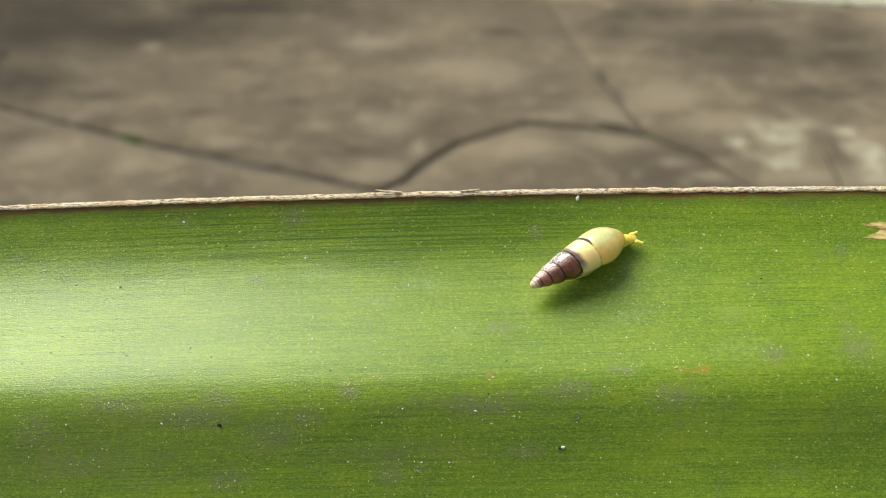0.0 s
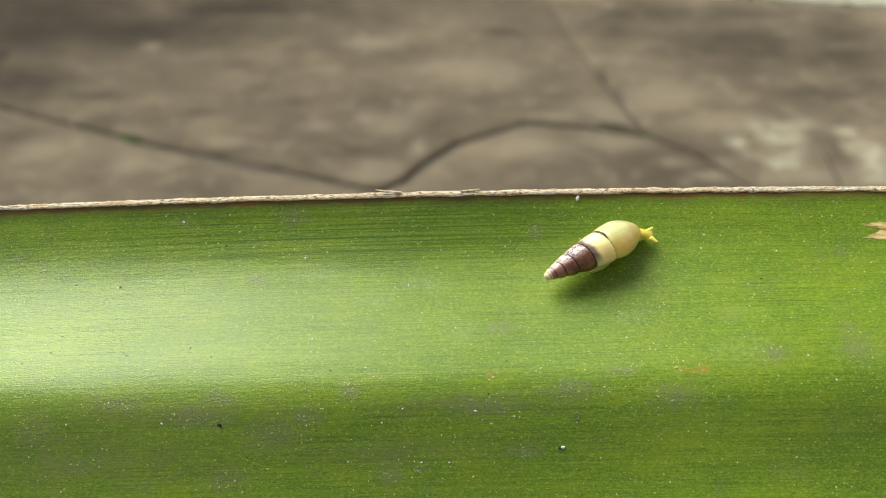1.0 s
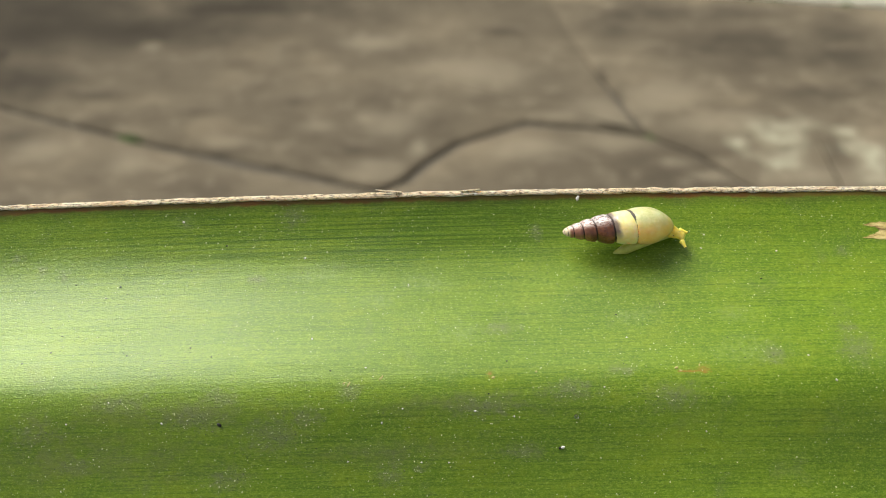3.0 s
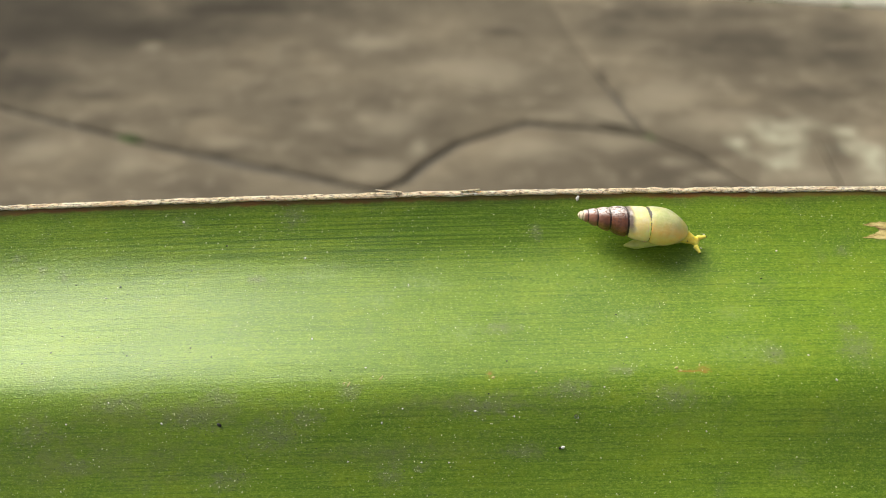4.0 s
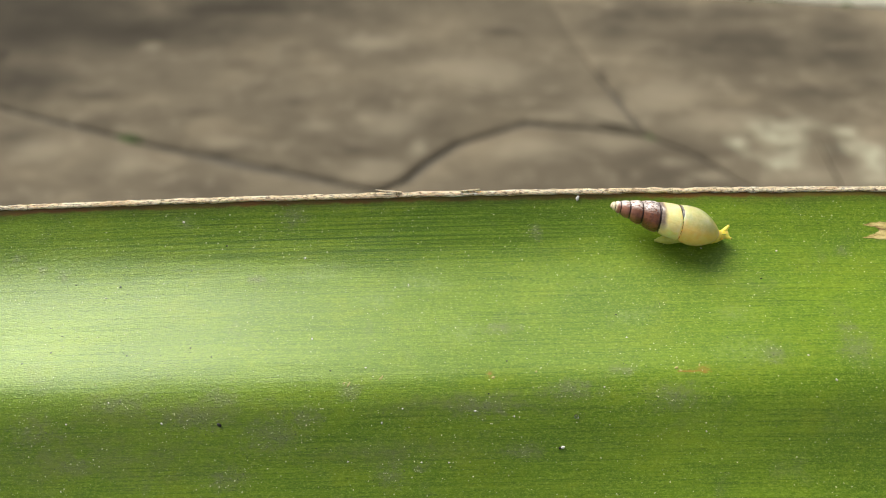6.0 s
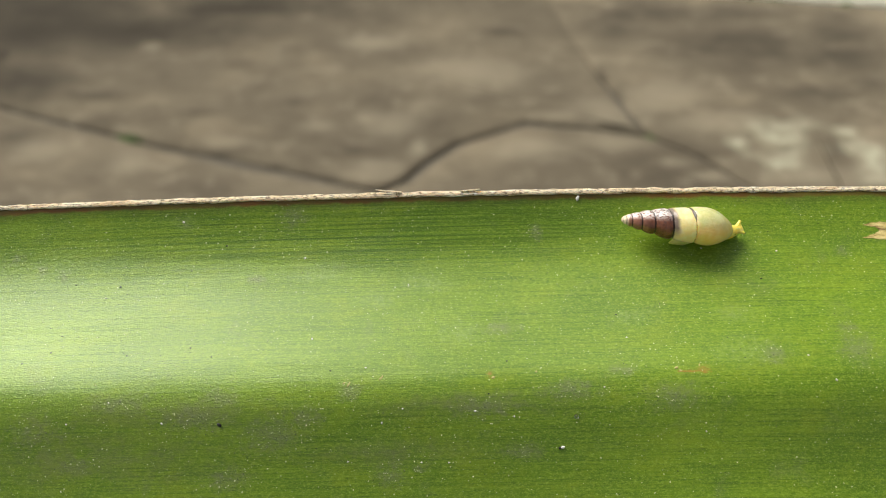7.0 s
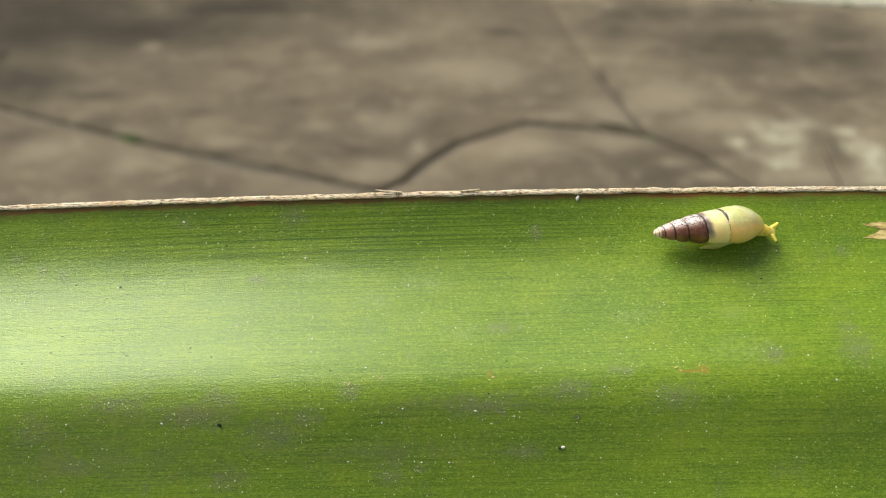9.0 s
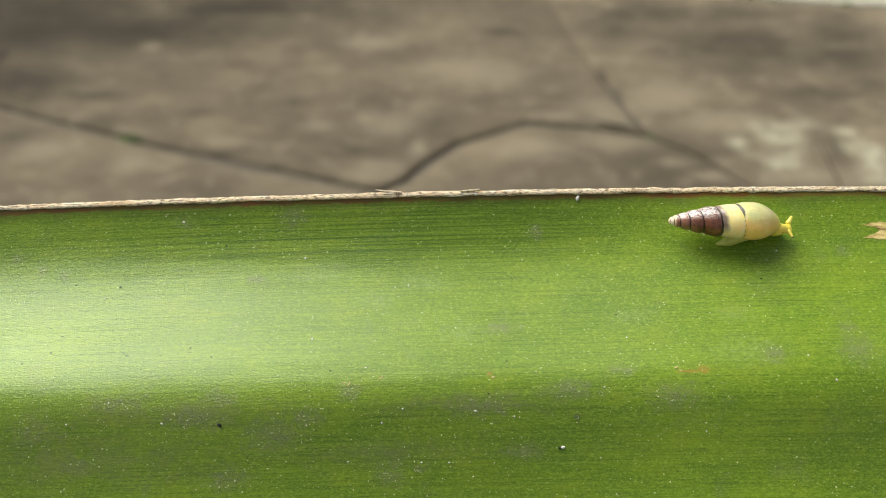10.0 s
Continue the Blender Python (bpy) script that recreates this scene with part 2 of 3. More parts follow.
    return n.done(Base_Color=col, Roughness=n.math("ADD", 0.24, n.math("MULTIPLY", streak, 0.25)), Subsurface_Weight=n.math("MULTIPLY", n.step(turn, 0.90, 0.55), 0.9),
                  Subsurface_Radius=(1.0, 0.75, 0.30), Subsurface_Scale=0.0036, Coat_Weight=0.65, Coat_Roughness=0.05, Specular_IOR_Level=0.4,
                  Normal=n.bump(n.math("ADD", lines, n.math("MULTIPLY", streak, 0.9)), 0.45, 0.00016, n.bump(n.noise(place, 480.0, 2.0, 0.5, (0.6, 1, 1), 0.6), 0.45, 0.0005)))


def flesh_material(name, deep, pale):
    n = Nodes(name)
    place = n.object_place()
    fac = n.noise(place, 1400.0, 3.0, 0.6)
    return n.done(Base_Color=n.mix(n.step(fac, 0.3, 0.7), deep, pale), Roughness=0.34, Subsurface_Weight=0.6,
                  Subsurface_Radius=(1.0, 0.85, 0.20), Subsurface_Scale=0.0009, Normal=n.bump(n.noise(place, 5000.0, 2.0), 0.5, 0.00006))


def stalk_material():
    n = Nodes("eye_stalk")
    p = n.add("SeparateXYZ")
    n.put(n.object_place(), p.inputs[0])
    col = n.mix(n.step(p.outputs[0], 0.00124, 0.00132), (0.93, 0.77, 0.13), (0.05, 0.035, 0.015))
    return n.done(Base_Color=col, Roughness=0.34, Subsurface_Weight=0.4, Subsurface_Radius=(1.0, 0.85, 0.2), Subsurface_Scale=0.0005)


def plain_material(name, col, rough, vary=0.25, scale=3000.0):
    n = Nodes(name)
    fac = n.noise(n.object_place(), scale, 2.0)
    dark = tuple(c * (1 - vary) for c in col)
    return n.done(Base_Color=n.mix(fac, dark, col), Roughness=rough)


def straw_material():
    n = Nodes("dry_straw")
    p = n.object_place()
    fac = n.noise(p, 1700.0, 5.0, 0.75, (0.22, 1, 1))
    col = n.ramp(fac, [(0.38, (0.17, 0.095, 0.03)), (0.64, (0.76, 0.63, 0.27)), (0.49, (0.54, 0.41, 0.14))])
    return n.done(Base_Color=col, Roughness=0.75, Normal=n.bump(fac, 0.8, 0.0002))


def grit_material(name, dark, pale, rough):
    n = Nodes(name)
    isle = n.add("NewGeometry").outputs["Random Per Island"]
    return n.done(Base_Color=n.mix(isle, dark, pale), Roughness=rough)


# paving stains, wear, lichen, painted shade and light: x, y, half sizes in metres
# soft shade over the far left stones, painted dark
PAINTED_SHADE = [(-0.62, 0.99, 0.58, 0.28), (-0.30, 1.06, 0.50, 0.18), (-0.42, 0.93, 0.40, 0.10), (-0.519, 0.977, 0.237, 0.082), (-0.438, 0.923, 0.145, 0.061), (-0.523, 0.872, 0.040, 0.077), (-0.262, 0.984, 0.238, 0.044), (-0.501, 0.923, 0.180, 0.128)]
# stains and dark joints, with shade painted over the far and left stones
STAIN_SHADE = [(-0.118, 0.651, 0.034, 0.008), (-0.174, 0.669, 0.031, 0.008), (-0.229, 0.689, 0.032, 0.008), (0.206, 0.929, 0.083, 0.062), (0.501, 0.963, 0.085, 0.043), (0.481, 0.923, 0.118, 0.068), (0.487, 0.813, 0.051, 0.042), (-0.463, 0.813, 0.077, 0.059), (-0.448, 0.715, 0.042, 0.034), (0.333, 0.970, 0.235, 0.043), (0.474, 0.860, 0.079, 0.063), (0.371, 0.897, 0.156, 0.080), (0.416, 0.802, 0.083, 0.046), (-0.240, 0.854, 0.073, 0.027), (-0.164, 0.775, 0.037, 0.015), (0.406, 0.696, 0.018, 0.041), (0.183, 0.836, 0.010, 0.028), (0.196, 0.791, 0.011, 0.029), (0.211, 0.747, 0.012, 0.023), (-0.387, 0.791, 0.076, 0.015), (0.073, 0.923, 0.041, 0.016), (-0.267, 0.760, 0.043, 0.010)]
# worn places, with brighter light painted on the nearer stones
WORN_LIGHT = [(0.174, 0.705, 0.065, 0.023), (0.171, 0.770, 0.056, 0.032), (0.182, 0.760, 0.068, 0.043), (-0.057, 0.734, 0.060, 0.052), (0.249, 0.791, 0.069, 0.045), (0.289, 0.744, 0.073, 0.031), (0.097, 0.696, 0.082, 0.029), (0.376, 0.653, 0.073, 0.020), (0.269, 0.653, 0.045, 0.012), (-0.081, 0.655, 0.051, 0.016), (-0.085, 0.903, 0.075, 0.026), (0.036, 0.836, 0.124, 0.054), (-0.348, 0.890, 0.023, 0.018), (-0.026, 0.698, 0.020, 0.027), (-0.071, 0.668, 0.034, 0.024), (0.132, 0.754, 0.055, 0.012), (0.210, 0.744, 0.030, 0.010), (-0.423, 0.696, 0.041, 0.029), (-0.318, 0.673, 0.034, 0.028), (-0.135, 0.734, 0.048, 0.018), (0.239, 0.673, 0.034, 0.016), (0.175, 0.710, 0.053, 0.010), (-0.227, 0.710, 0.047, 0.012)]
# the first is a pale rim beside a joint, the rest lichen
LICHEN = [(-0.023, 0.702, 0.011, 0.013), (0.364, 0.719, 0.058, 0.030), (0.339, 0.673, 0.045, 0.033), (0.436, 0.677, 0.030, 0.054), (0.311, 0.710, 0.024, 0.017), (0.428, 0.724, 0.022, 0.012)]


def stone_material():
    n = Nodes("flagstone")
    info = n.add("ObjectInfo")
    p = n.add("NewGeometry").outputs["Position"]
    broad = n.noise(p, 3.2, 3.0, 0.6, (0.8, 1, 1), 0.4)
    mid = n.noise(p, 9.0, 5.0, 0.62, (0.75, 1.25, 1), 0.4)
    fine = n.noise(p, 120.0, 4.0, 0.7)
    col = n.ramp(broad, [(0.34, (0.105, 0.086, 0.062)), (0.66, (0.185, 0.152, 0.108)), (0.5, (0.142, 0.117, 0.084))])
    col = n.mix(n.math("MULTIPLY", n.step(mid, 0.50, 0.70), 0.70), col, (0.245, 0.198, 0.138))
    col = n.mix(n.math("MULTIPLY", n.step(mid, 0.48, 0.32), 0.52), col, (0.052, 0.042, 0.031))
    small = n.noise(p, 34.0, 4.0, 0.65, (0.8, 1.2, 1))
    col = n.mix(n.math("MULTIPLY", n.step(small, 0.52, 0.70), 0.55), col, (0.27, 0.225, 0.165))
    col = n.mix(n.math("MULTIPLY", n.step(small, 0.46, 0.30), 0.42), col, (0.055, 0.045, 0.033))
    col = n.mix(n.math("MULTIPLY", fine, 0.25), col, (0.19, 0.155, 0.115))
    shade = n.math("ADD", 0.88, n.math("MULTIPLY", info.outputs["Random"], 0.24))
    col = n.mix(1.0, col, n.comb(shade), "MULTIPLY")
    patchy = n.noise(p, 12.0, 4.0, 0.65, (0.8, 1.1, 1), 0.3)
    # shade and light are mixed into the stone's colour along with stains and wear
    for spots, tone, much in ((PAINTED_SHADE, (0.032, 0.027, 0.020), 0.90), (STAIN_SHADE, (0.045, 0.038, 0.029), 0.72), (WORN_LIGHT, (0.270, 0.228, 0.168), 0.68)):
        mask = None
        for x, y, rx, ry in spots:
            s = spot(n, p, x, y, rx, ry, patchy, 1.0 if spots is PAINTED_SHADE else 1.2, 0.7 if spots is PAINTED_SHADE else 1.6)
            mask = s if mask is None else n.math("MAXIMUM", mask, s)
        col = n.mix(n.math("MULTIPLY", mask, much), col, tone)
    # pale lichen on the stones beside the path's edge, and one pale joint rim
    lich = None
    ragged_edge = n.noise(p, 20.0, 4.0, 0.60, (0.8, 1.1, 1))
    for x, y, rx, ry in LICHEN:
        s = spot(n, p, x, y, rx, ry, ragged_edge, 1.5, 3.2)
        lich = s if lich is None else n.math("MAXIMUM", lich, s)
    col = n.mix(n.math("MULTIPLY", lich, n.math("ADD", 0.50, n.math("MULTIPLY", n.step(n.noise(p, 60.0, 3.0, 0.6), 0.38, 0.58), 0.50))), col, (0.50, 0.48, 0.36))
    col = n.mix(1.0, col, (0.985, 1.012, 0.955), "MULTIPLY")
    relief = n.math("ADD", n.math("MULTIPLY", mid, 1.0), n.math("MULTIPLY", fine, 0.25))
    return n.done(Base_Color=col, Roughness=0.9, Specular_IOR_Level=0.10, Normal=n.bump(relief, 0.5, 0.006))


def soil_material(name, dark, pale):
    n = Nodes(name)
    p = n.add("NewGeometry").outputs["Position"]
    a, b = n.noise(p, 2.0, 6.0, 0.65), n.noise(p, 90.0, 4.0, 0.7)
    col = n.mix(n.step(n.math("ADD", n.math("MULTIPLY", a, 0.6), n.math("MULTIPLY", b, 0.4)), 0.35, 0.65), dark, pale)
    return n.done(Base_Color=col, Roughness=0.95, Normal=n.bump(b, 0.8, 0.006))


LEAF, DRY, SHELL = leaf_material(), dry_material(), shell_material()
FLESH = flesh_material("foot_flesh", (0.50, 0.52, 0.11), (0.61, 0.61, 0.17))
YELLOW = flesh_material("head_yellow", (0.90, 0.66, 0.06), (0.95, 0.79, 0.16))
STALK = stalk_material()
BLACK = plain_material("black_speck", (0.012, 0.012, 0.010), 0.5)
WHITE = plain_material("white_speck", (0.86, 0.84, 0.76), 0.5)
PALE_GRIT = grit_material("pale_grit", (0.20, 0.29, 0.06), (0.74, 0.77, 0.45), 0.4)
DARK_GRIT = grit_material("dark_grit", (0.030, 0.045, 0.012), (0.130, 0.140, 0.075), 0.8)
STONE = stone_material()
SOIL = soil_material("joint_soil", (0.072, 0.063, 0.047), (0.140, 0.122, 0.090))
KERB = soil_material("pale_limestone", (0.46, 0.45, 0.34), (0.66, 0.64, 0.50))
MOSS = plain_material("moss_green", (0.075, 0.145, 0.035), 0.9, 0.5, 400.0)
STRAW = straw_material()
FLECK = plain_material("dry_fleck", (0.60, 0.52, 0.20), 0.7, 0.4)
WATER = Nodes("water_drop").done(Base_Color=(1.0, 1.0, 1.0), Roughness=0.02, IOR=1.33, Transmission_Weight=1.0)


# ---- mesh helpers ----
def mesh_object(name, verts, faces, material, parent=None, smooth=True, label=""):
    me = bpy.data.meshes.new(name)
    me.from_pydata([tuple(v) for v in verts], [], faces)
    me.materials.append(material)
    if smooth:
        me.polygons.foreach_set("use_smooth", [True] * len(me.polygons))
    me.update()
    ob = new(name, me)
    if parent is not None:
        ob.parent = parent
    if label:
        tagged(ob, label)
    return ob


def uv_layer(me, name, per_vertex):
    layer = me.uv_layers.new(name=name)
    index = np.empty(len(me.loops), dtype=np.int32)
    me.loops.foreach_get("vertex_index", index)
    layer.data.foreach_set("uv", np.asarray(per_vertex, dtype=np.float32)[index].ravel())


def part(name, bm, material, parent, label="", smooth=True):
    """Links a bmesh as one mesh under its thing."""
    me = bpy.data.meshes.new(name)
    bm.to_mesh(me)
    bm.free()
    me.materials.append(material)
    if smooth:
        me.polygons.foreach_set("use_smooth", [True] * len(me.polygons))
    ob = new(name, me)
    ob.parent = parent
    if label:
        tagged(ob, label)
    return ob


def tube(rings, sides, cap=True):
    """Verts and faces of a tube through rings of (centre, side, up) vectors."""
    verts, faces = [], []
    for c, a, b in rings:
        for j in range(sides):
            w = 2 * math.pi * j / sides
            verts.append(Vector(c) + Vector(a) * math.cos(w) + Vector(b) * math.sin(w))
    for i in range(len(rings) - 1):
        for j in range(sides):
            k = (j + 1) % sides
            faces.append((i * sides + j, i * sides + k, (i + 1) * sides + k, (i + 1) * sides + j))
    if cap:
        faces.append(tuple(range(sides - 1, -1, -1)))
        faces.append(tuple(range((len(rings) - 1) * sides, len(rings) * sides)))
    return verts, faces


# ---- the leaf's form ----
MM = 0.001
LEAN = Matrix.Rotation(radians(-1.25), 3, AHEAD)
ALONG, OUT, UP = LEAN @ Vector((1, 0, 0)), LEAN @ Vector((0, 1, 0)), LEAN @ Vector((0, 0, 1))
EDGE = Vector(EYE) + 0.1235 * (AHEAD + (97.0 / 1506.1) * Vector((0, math.sin(radians(45)), math.cos(radians(45)))))
# slope of the blade's cross-section, degrees, against millimetres from the far margin
SLOPE = [(0, 49), (3, 43), (7, 33), (11, 19), (15, 10.5), (25.0, 5.5), (27.3, 12), (29.9, 28), (32.7, 46), (36, 48), (41, 45), (50, 40), (90, 60)]
WIDTH = 0.085
_v = np.linspace(0, WIDTH, 851)
_a = np.radians(np.interp(_v / MM, [s[0] for s in SLOPE], [s[1] for s in SLOPE]))
_mid = (_a[1:] + _a[:-1]) / 2
_y = np.concatenate([[0], np.cumsum(-np.cos(_mid) * WIDTH / 850)])
_z = np.concatenate([[0], np.cumsum(-np.sin(_mid) * WIDTH / 850)])
# towards the tip the blade lies flatter
SLOPE_TIP = [(0, 36), (3, 31), (7, 23), (11, 13), (15, 8), (25.0, 5.5), (27.3, 12), (29.7, 28), (32.4, 44), (36, 47), (41, 40), (45, 31), (50, 26), (90, 45)]
_a2 = np.radians(np.interp(_v / MM, [s[0] for s in SLOPE_TIP], [s[1] for s in SLOPE_TIP]))
_mid2 = (_a2[1:] + _a2[:-1]) / 2
_y2 = np.concatenate([[0], np.cumsum(-np.cos(_mid2) * WIDTH / 850)])
_z2 = np.concatenate([[0], np.cumsum(-np.sin(_mid2) * WIDTH / 850)])
STRAIGHT = 0.078
BOW = 0.22


def spine(x):
    """Place and slope of the blade's line at x metres along it: flat in the middle, arching down to its foot and its tip."""
    s = abs(x) - STRAIGHT
    if s <= 0:
        return x, -BOW * x * x, -2 * BOW * x
    side = 1 if x > 0 else -1
    radius, most = (0.34, radians(62)) if x > 0 else (0.25, radians(84))
    a0 = 2 * BOW * STRAIGHT
    a = min(a0 + s / radius, most)
    rest = max(0.0, s - radius * (most - a0))
    along = STRAIGHT + radius * (math.sin(a) - math.sin(a0)) + rest * math.cos(a)
    drop = -BOW * STRAIGHT ** 2 - radius * (math.cos(a0) - math.cos(a)) - rest * math.sin(a)
    return side * along, drop, -side * a


def taper(x):
    if x > 0.10:
        return max(0.02, math.cos(min(1.0, (x - 0.10) / 0.42) * math.pi / 2) ** 0.8)
    return 1.0


def leaf_point(x, v, h=0.0):
    """A point of the leaf's upper face, x metres along, v metres from the far margin, h above the face."""
    k = taper(x)
    if k < 1.0:
        v0 = 0.04 + (v - 0.04) * k
    else:
        v0 = v
    f = min(1.0, max(0.0, (x - 0.006) / 0.044))
    f = f * f * (3 - 2 * f)
    y, z, a = [float(np.interp(v0, _v, one)) * (1 - f) + float(np.interp(v0, _v, two)) * f for one, two in ((_y, _y2), (_z, _z2), (_a, _a2))]
    y, z = y - h * math.sin(a), z + h * math.cos(a)
    sx, sz, b = spine(x)
    return EDGE + ALONG * (sx - z * math.sin(b)) + OUT * y + UP * (sz + z * math.cos(b))


def leaf_frame(x, v, heading, h=0.0):
    """The pose of a thing on the leaf that faces heading degrees, turned from along the leaf towards its far margin."""
    a = float(np.interp(v, _v, _a))
    normal = -OUT * math.sin(a) + UP * math.cos(a)
    slope = OUT * math.cos(a) + UP * math.sin(a)
    ahead = ALONG * math.cos(radians(heading)) + slope * math.sin(radians(heading))
    m = Matrix((ahead, normal.cross(ahead), normal)).transposed().to_4x4()
    return Matrix.Translation(leaf_point(x, v, h)) @ m


# ---- the ground and its flagstones ----
def ground_sheet():
    verts = [(-150, -150, -0.0050), (150, -150, -0.0050), (150, 150, -0.0050), (-150, 150, -0.0050)]
    ob = mesh_object("ground", verts, [(0, 1, 2, 3)], SOIL, smooth=False)
    tagged(ob, "bare dark soil that fills the joints between flagstones", "ground", kind="structure")


def stone_mesh(outline, gap=0.0016, deep=0.035):
    """A flagstone: uneven outline, worn rounded rim, slightly domed face."""
    pts = []
    n = len(outline)
    cx, cy = sum(p[0] for p in outline) / n, sum(p[1] for p in outline) / n
    for i in range(n):
        a, b = Vector(outline[i]), Vector(outline[(i + 1) % n])
        steps = max(1, int((b - a).length / 0.020))
        for k in range(steps):
            q = a.lerp(b, k / steps)
            w = noise.noise(Vector((q.x * 30, q.y * 30, 3.0))) * 0.0036
            pts.append((q, w))
    m = len(pts)
    inward = []
    for i in range(m):
        t = (pts[(i + 1) % m][0] - pts[i - 1][0]).normalized()
        inward.append(Vector((-t.y, t.x)))
    rings = []
    for inset, z in ((0.001, -deep), (0.0, -0.0058), (0.0024, -0.0018), (0.008, 0.0)):
        ring = []
        for i in range(m):
            q = pts[i][0]
            # the joint that runs up the path closes to a hairline
            k = 1.0 - 0.96 * min(1.0, max(0.0, (q.y - 0.79) / 0.10)) * (1.0 if 0.0 < q.x < 0.22 and q.y < 1.2 else 0.0)
            q = q + inward[i] * (gap + abs(pts[i][1]) + inset) * k
            ring.append((q.x, q.y, (z if z < -0.02 else z * k) + noise.noise(Vector((q.x * 7, q.y * 7, 9.0))) * 0.0025))
        rings.append(ring)
    inner = [(cx + (q[0] - cx) * 0.55, cy + (q[1] - cy) * 0.55, 0.001 + noise.noise(Vector((q[0] * 5, q[1] * 5, 4.0))) * 0.003) for q in rings[-1]]
    rings.append(inner)
    verts = [v for r in rings for v in r] + [(cx, cy, 0.001)]
    faces = []
    for r in range(len(rings) - 1):
        for i in range(m):
            k = (i + 1) % m
            faces.append((r * m + i, r * m + k, (r + 1) * m + k, (r + 1) * m + i))
    last = (len(rings) - 1) * m
    for i in range(m):
        faces.append((last + i, last + (i + 1) % m, len(verts) - 1))
    return verts, faces


def pavement():
    root = tagged(new("pavement"), "weathered grey-brown crazy paving of large irregular flagstones", "pavement", kind="structure")
    rng = random.Random(5)
    # joints met in view
    A = [(-1.0, 0.90), (-0.70, 0.825), (-0.487, 0.772), (-0.284, 0.698), (-0.161, 0.661), (-0.063, 0.631)]
    B = [(-0.063, 0.631), (-0.036, 0.648), (-0.014, 0.677), (0.018, 0.708), (0.089, 0.742), (0.160, 0.734), (0.218, 0.721)]
    Cc = [(0.218, 0.721), (0.193, 0.791), (0.169, 0.860), (0.151, 0.936), (0.130, 1.045), (0.06, 1.20), (0.0, 1.40)]
    Dd = [(0.218, 0.721), (0.260, 0.691), (0.296, 0.648), (0.332, 0.596), (0.40, 0.50)]
    tail = [(-0.063, 0.631), (-0.04, 0.50), (-0.06, 0.30)]
    top = [(0.130, 1.045), (0.30, 1.027), (0.455, 1.007), (0.60, 0.988), (1.0, 0.945)]
    flags = [
        A + B[1:] + Cc[1:] + [(-1.0, 1.40)],
        [(-1.0, 0.30), tail[2], tail[1]] + A[::-1],
        [tail[2], (0.38, 0.30)] + Dd[::-1] + B[::-1][1:] + [tail[1]],
        Dd + [(0.38, 0.30), (1.0, 0.30)] + top[::-1][:-1] + Cc[::-1][2:-1],
        [(0.0, 1.40), (0.06, 1.20), top[0], top[1], (0.33, 1.40)],
    ]
    pale = top[1:] + [(1.0, 1.40), (0.33, 1.40)]
    flags.append(pale)
    for line in flags:
        area = sum(line[i][0] * line[(i + 1) % len(line)][1] - line[(i + 1) % len(line)][0] * line[i][1] for i in range(len(line)))
        if area < 0:
            line.reverse()
    # the paving goes on all round in rough four-sided stones
    xs = [-3.4, -2.6, -1.8, -1.0, -0.35, 0.38, 1.0, 1.8, 2.6, 3.4]
    ys = [-2.4, -1.7, -1.0, -0.35, 0.30, 1.40, 2.1, 2.9, 3.7]
    knots = {}
    for i, x in enumerate(xs):
        for j, y in enumerate(ys):
            held = -1.0 <= x <= 1.0 and 0.30 <= y <= 1.40
            knots[i, j] = (x, y) if held else (x + rng.uniform(-0.2, 0.2), y + rng.uniform(-0.16, 0.16))
    for i in range(len(xs) - 1):
        for j in range(len(ys) - 1):
            if xs[i] >= -1.0 and xs[i + 1] <= 1.0 and ys[j] == 0.30:
                continue
            flags.append([knots[i, j], knots[i + 1, j], knots[i + 1, j + 1], knots[i, j + 1]])
    for line in flags:
        verts, faces = stone_mesh([(*p, 0.0)[:2] for p in line])
        if line is pale:
            mesh_object("flagstone", verts, faces, KERB, root, label="pale limestone flagstone")
        else:
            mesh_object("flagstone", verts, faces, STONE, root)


def moss_tuft():
    """A small cushion of moss in a joint."""
    root = tagged(new("moss_tuft"), "small green moss tuft growing in a paving joint", "moss", group="moss in the joints")
    rng = random.Random(3)
    verts, faces = [], []
    for _ in range(240):
        x, y = rng.gauss(0, 0.006), rng.gauss(0, 0.003)
        h = rng.uniform(0.003, 0.008)
        a = rng.uniform(0, math.pi)
        dx, dy = 0.0016 * math.cos(a), 0.0016 * math.sin(a)
        tip = (x + rng.gauss(0, 0.003), y + rng.gauss(0, 0.003), h)
        k = len(verts)
        verts += [(x - dx, y - dy, 0), (x + dx, y + dy, 0), (x - dy * 0.6, y + dx * 0.6, 0), tip]
        faces += [(k, k + 1, k + 3), (k + 1, k + 2, k + 3), (k + 2, k, k + 3)]
    mesh_object("fronds", verts, faces, MOSS, root)
    root.matrix_world = pose(-0.330, 0.716, -0.006)
    copy_thing(root, pose(0.222, 0.722, -0.009, 0, 0, 60))
    for x, y, a in ((0.40, 1.014, 20), (0.43, 1.010, 150), (0.52, 0.999, 80)):
        copy_thing(root, pose(x, y, -0.008, 0, 0, a))


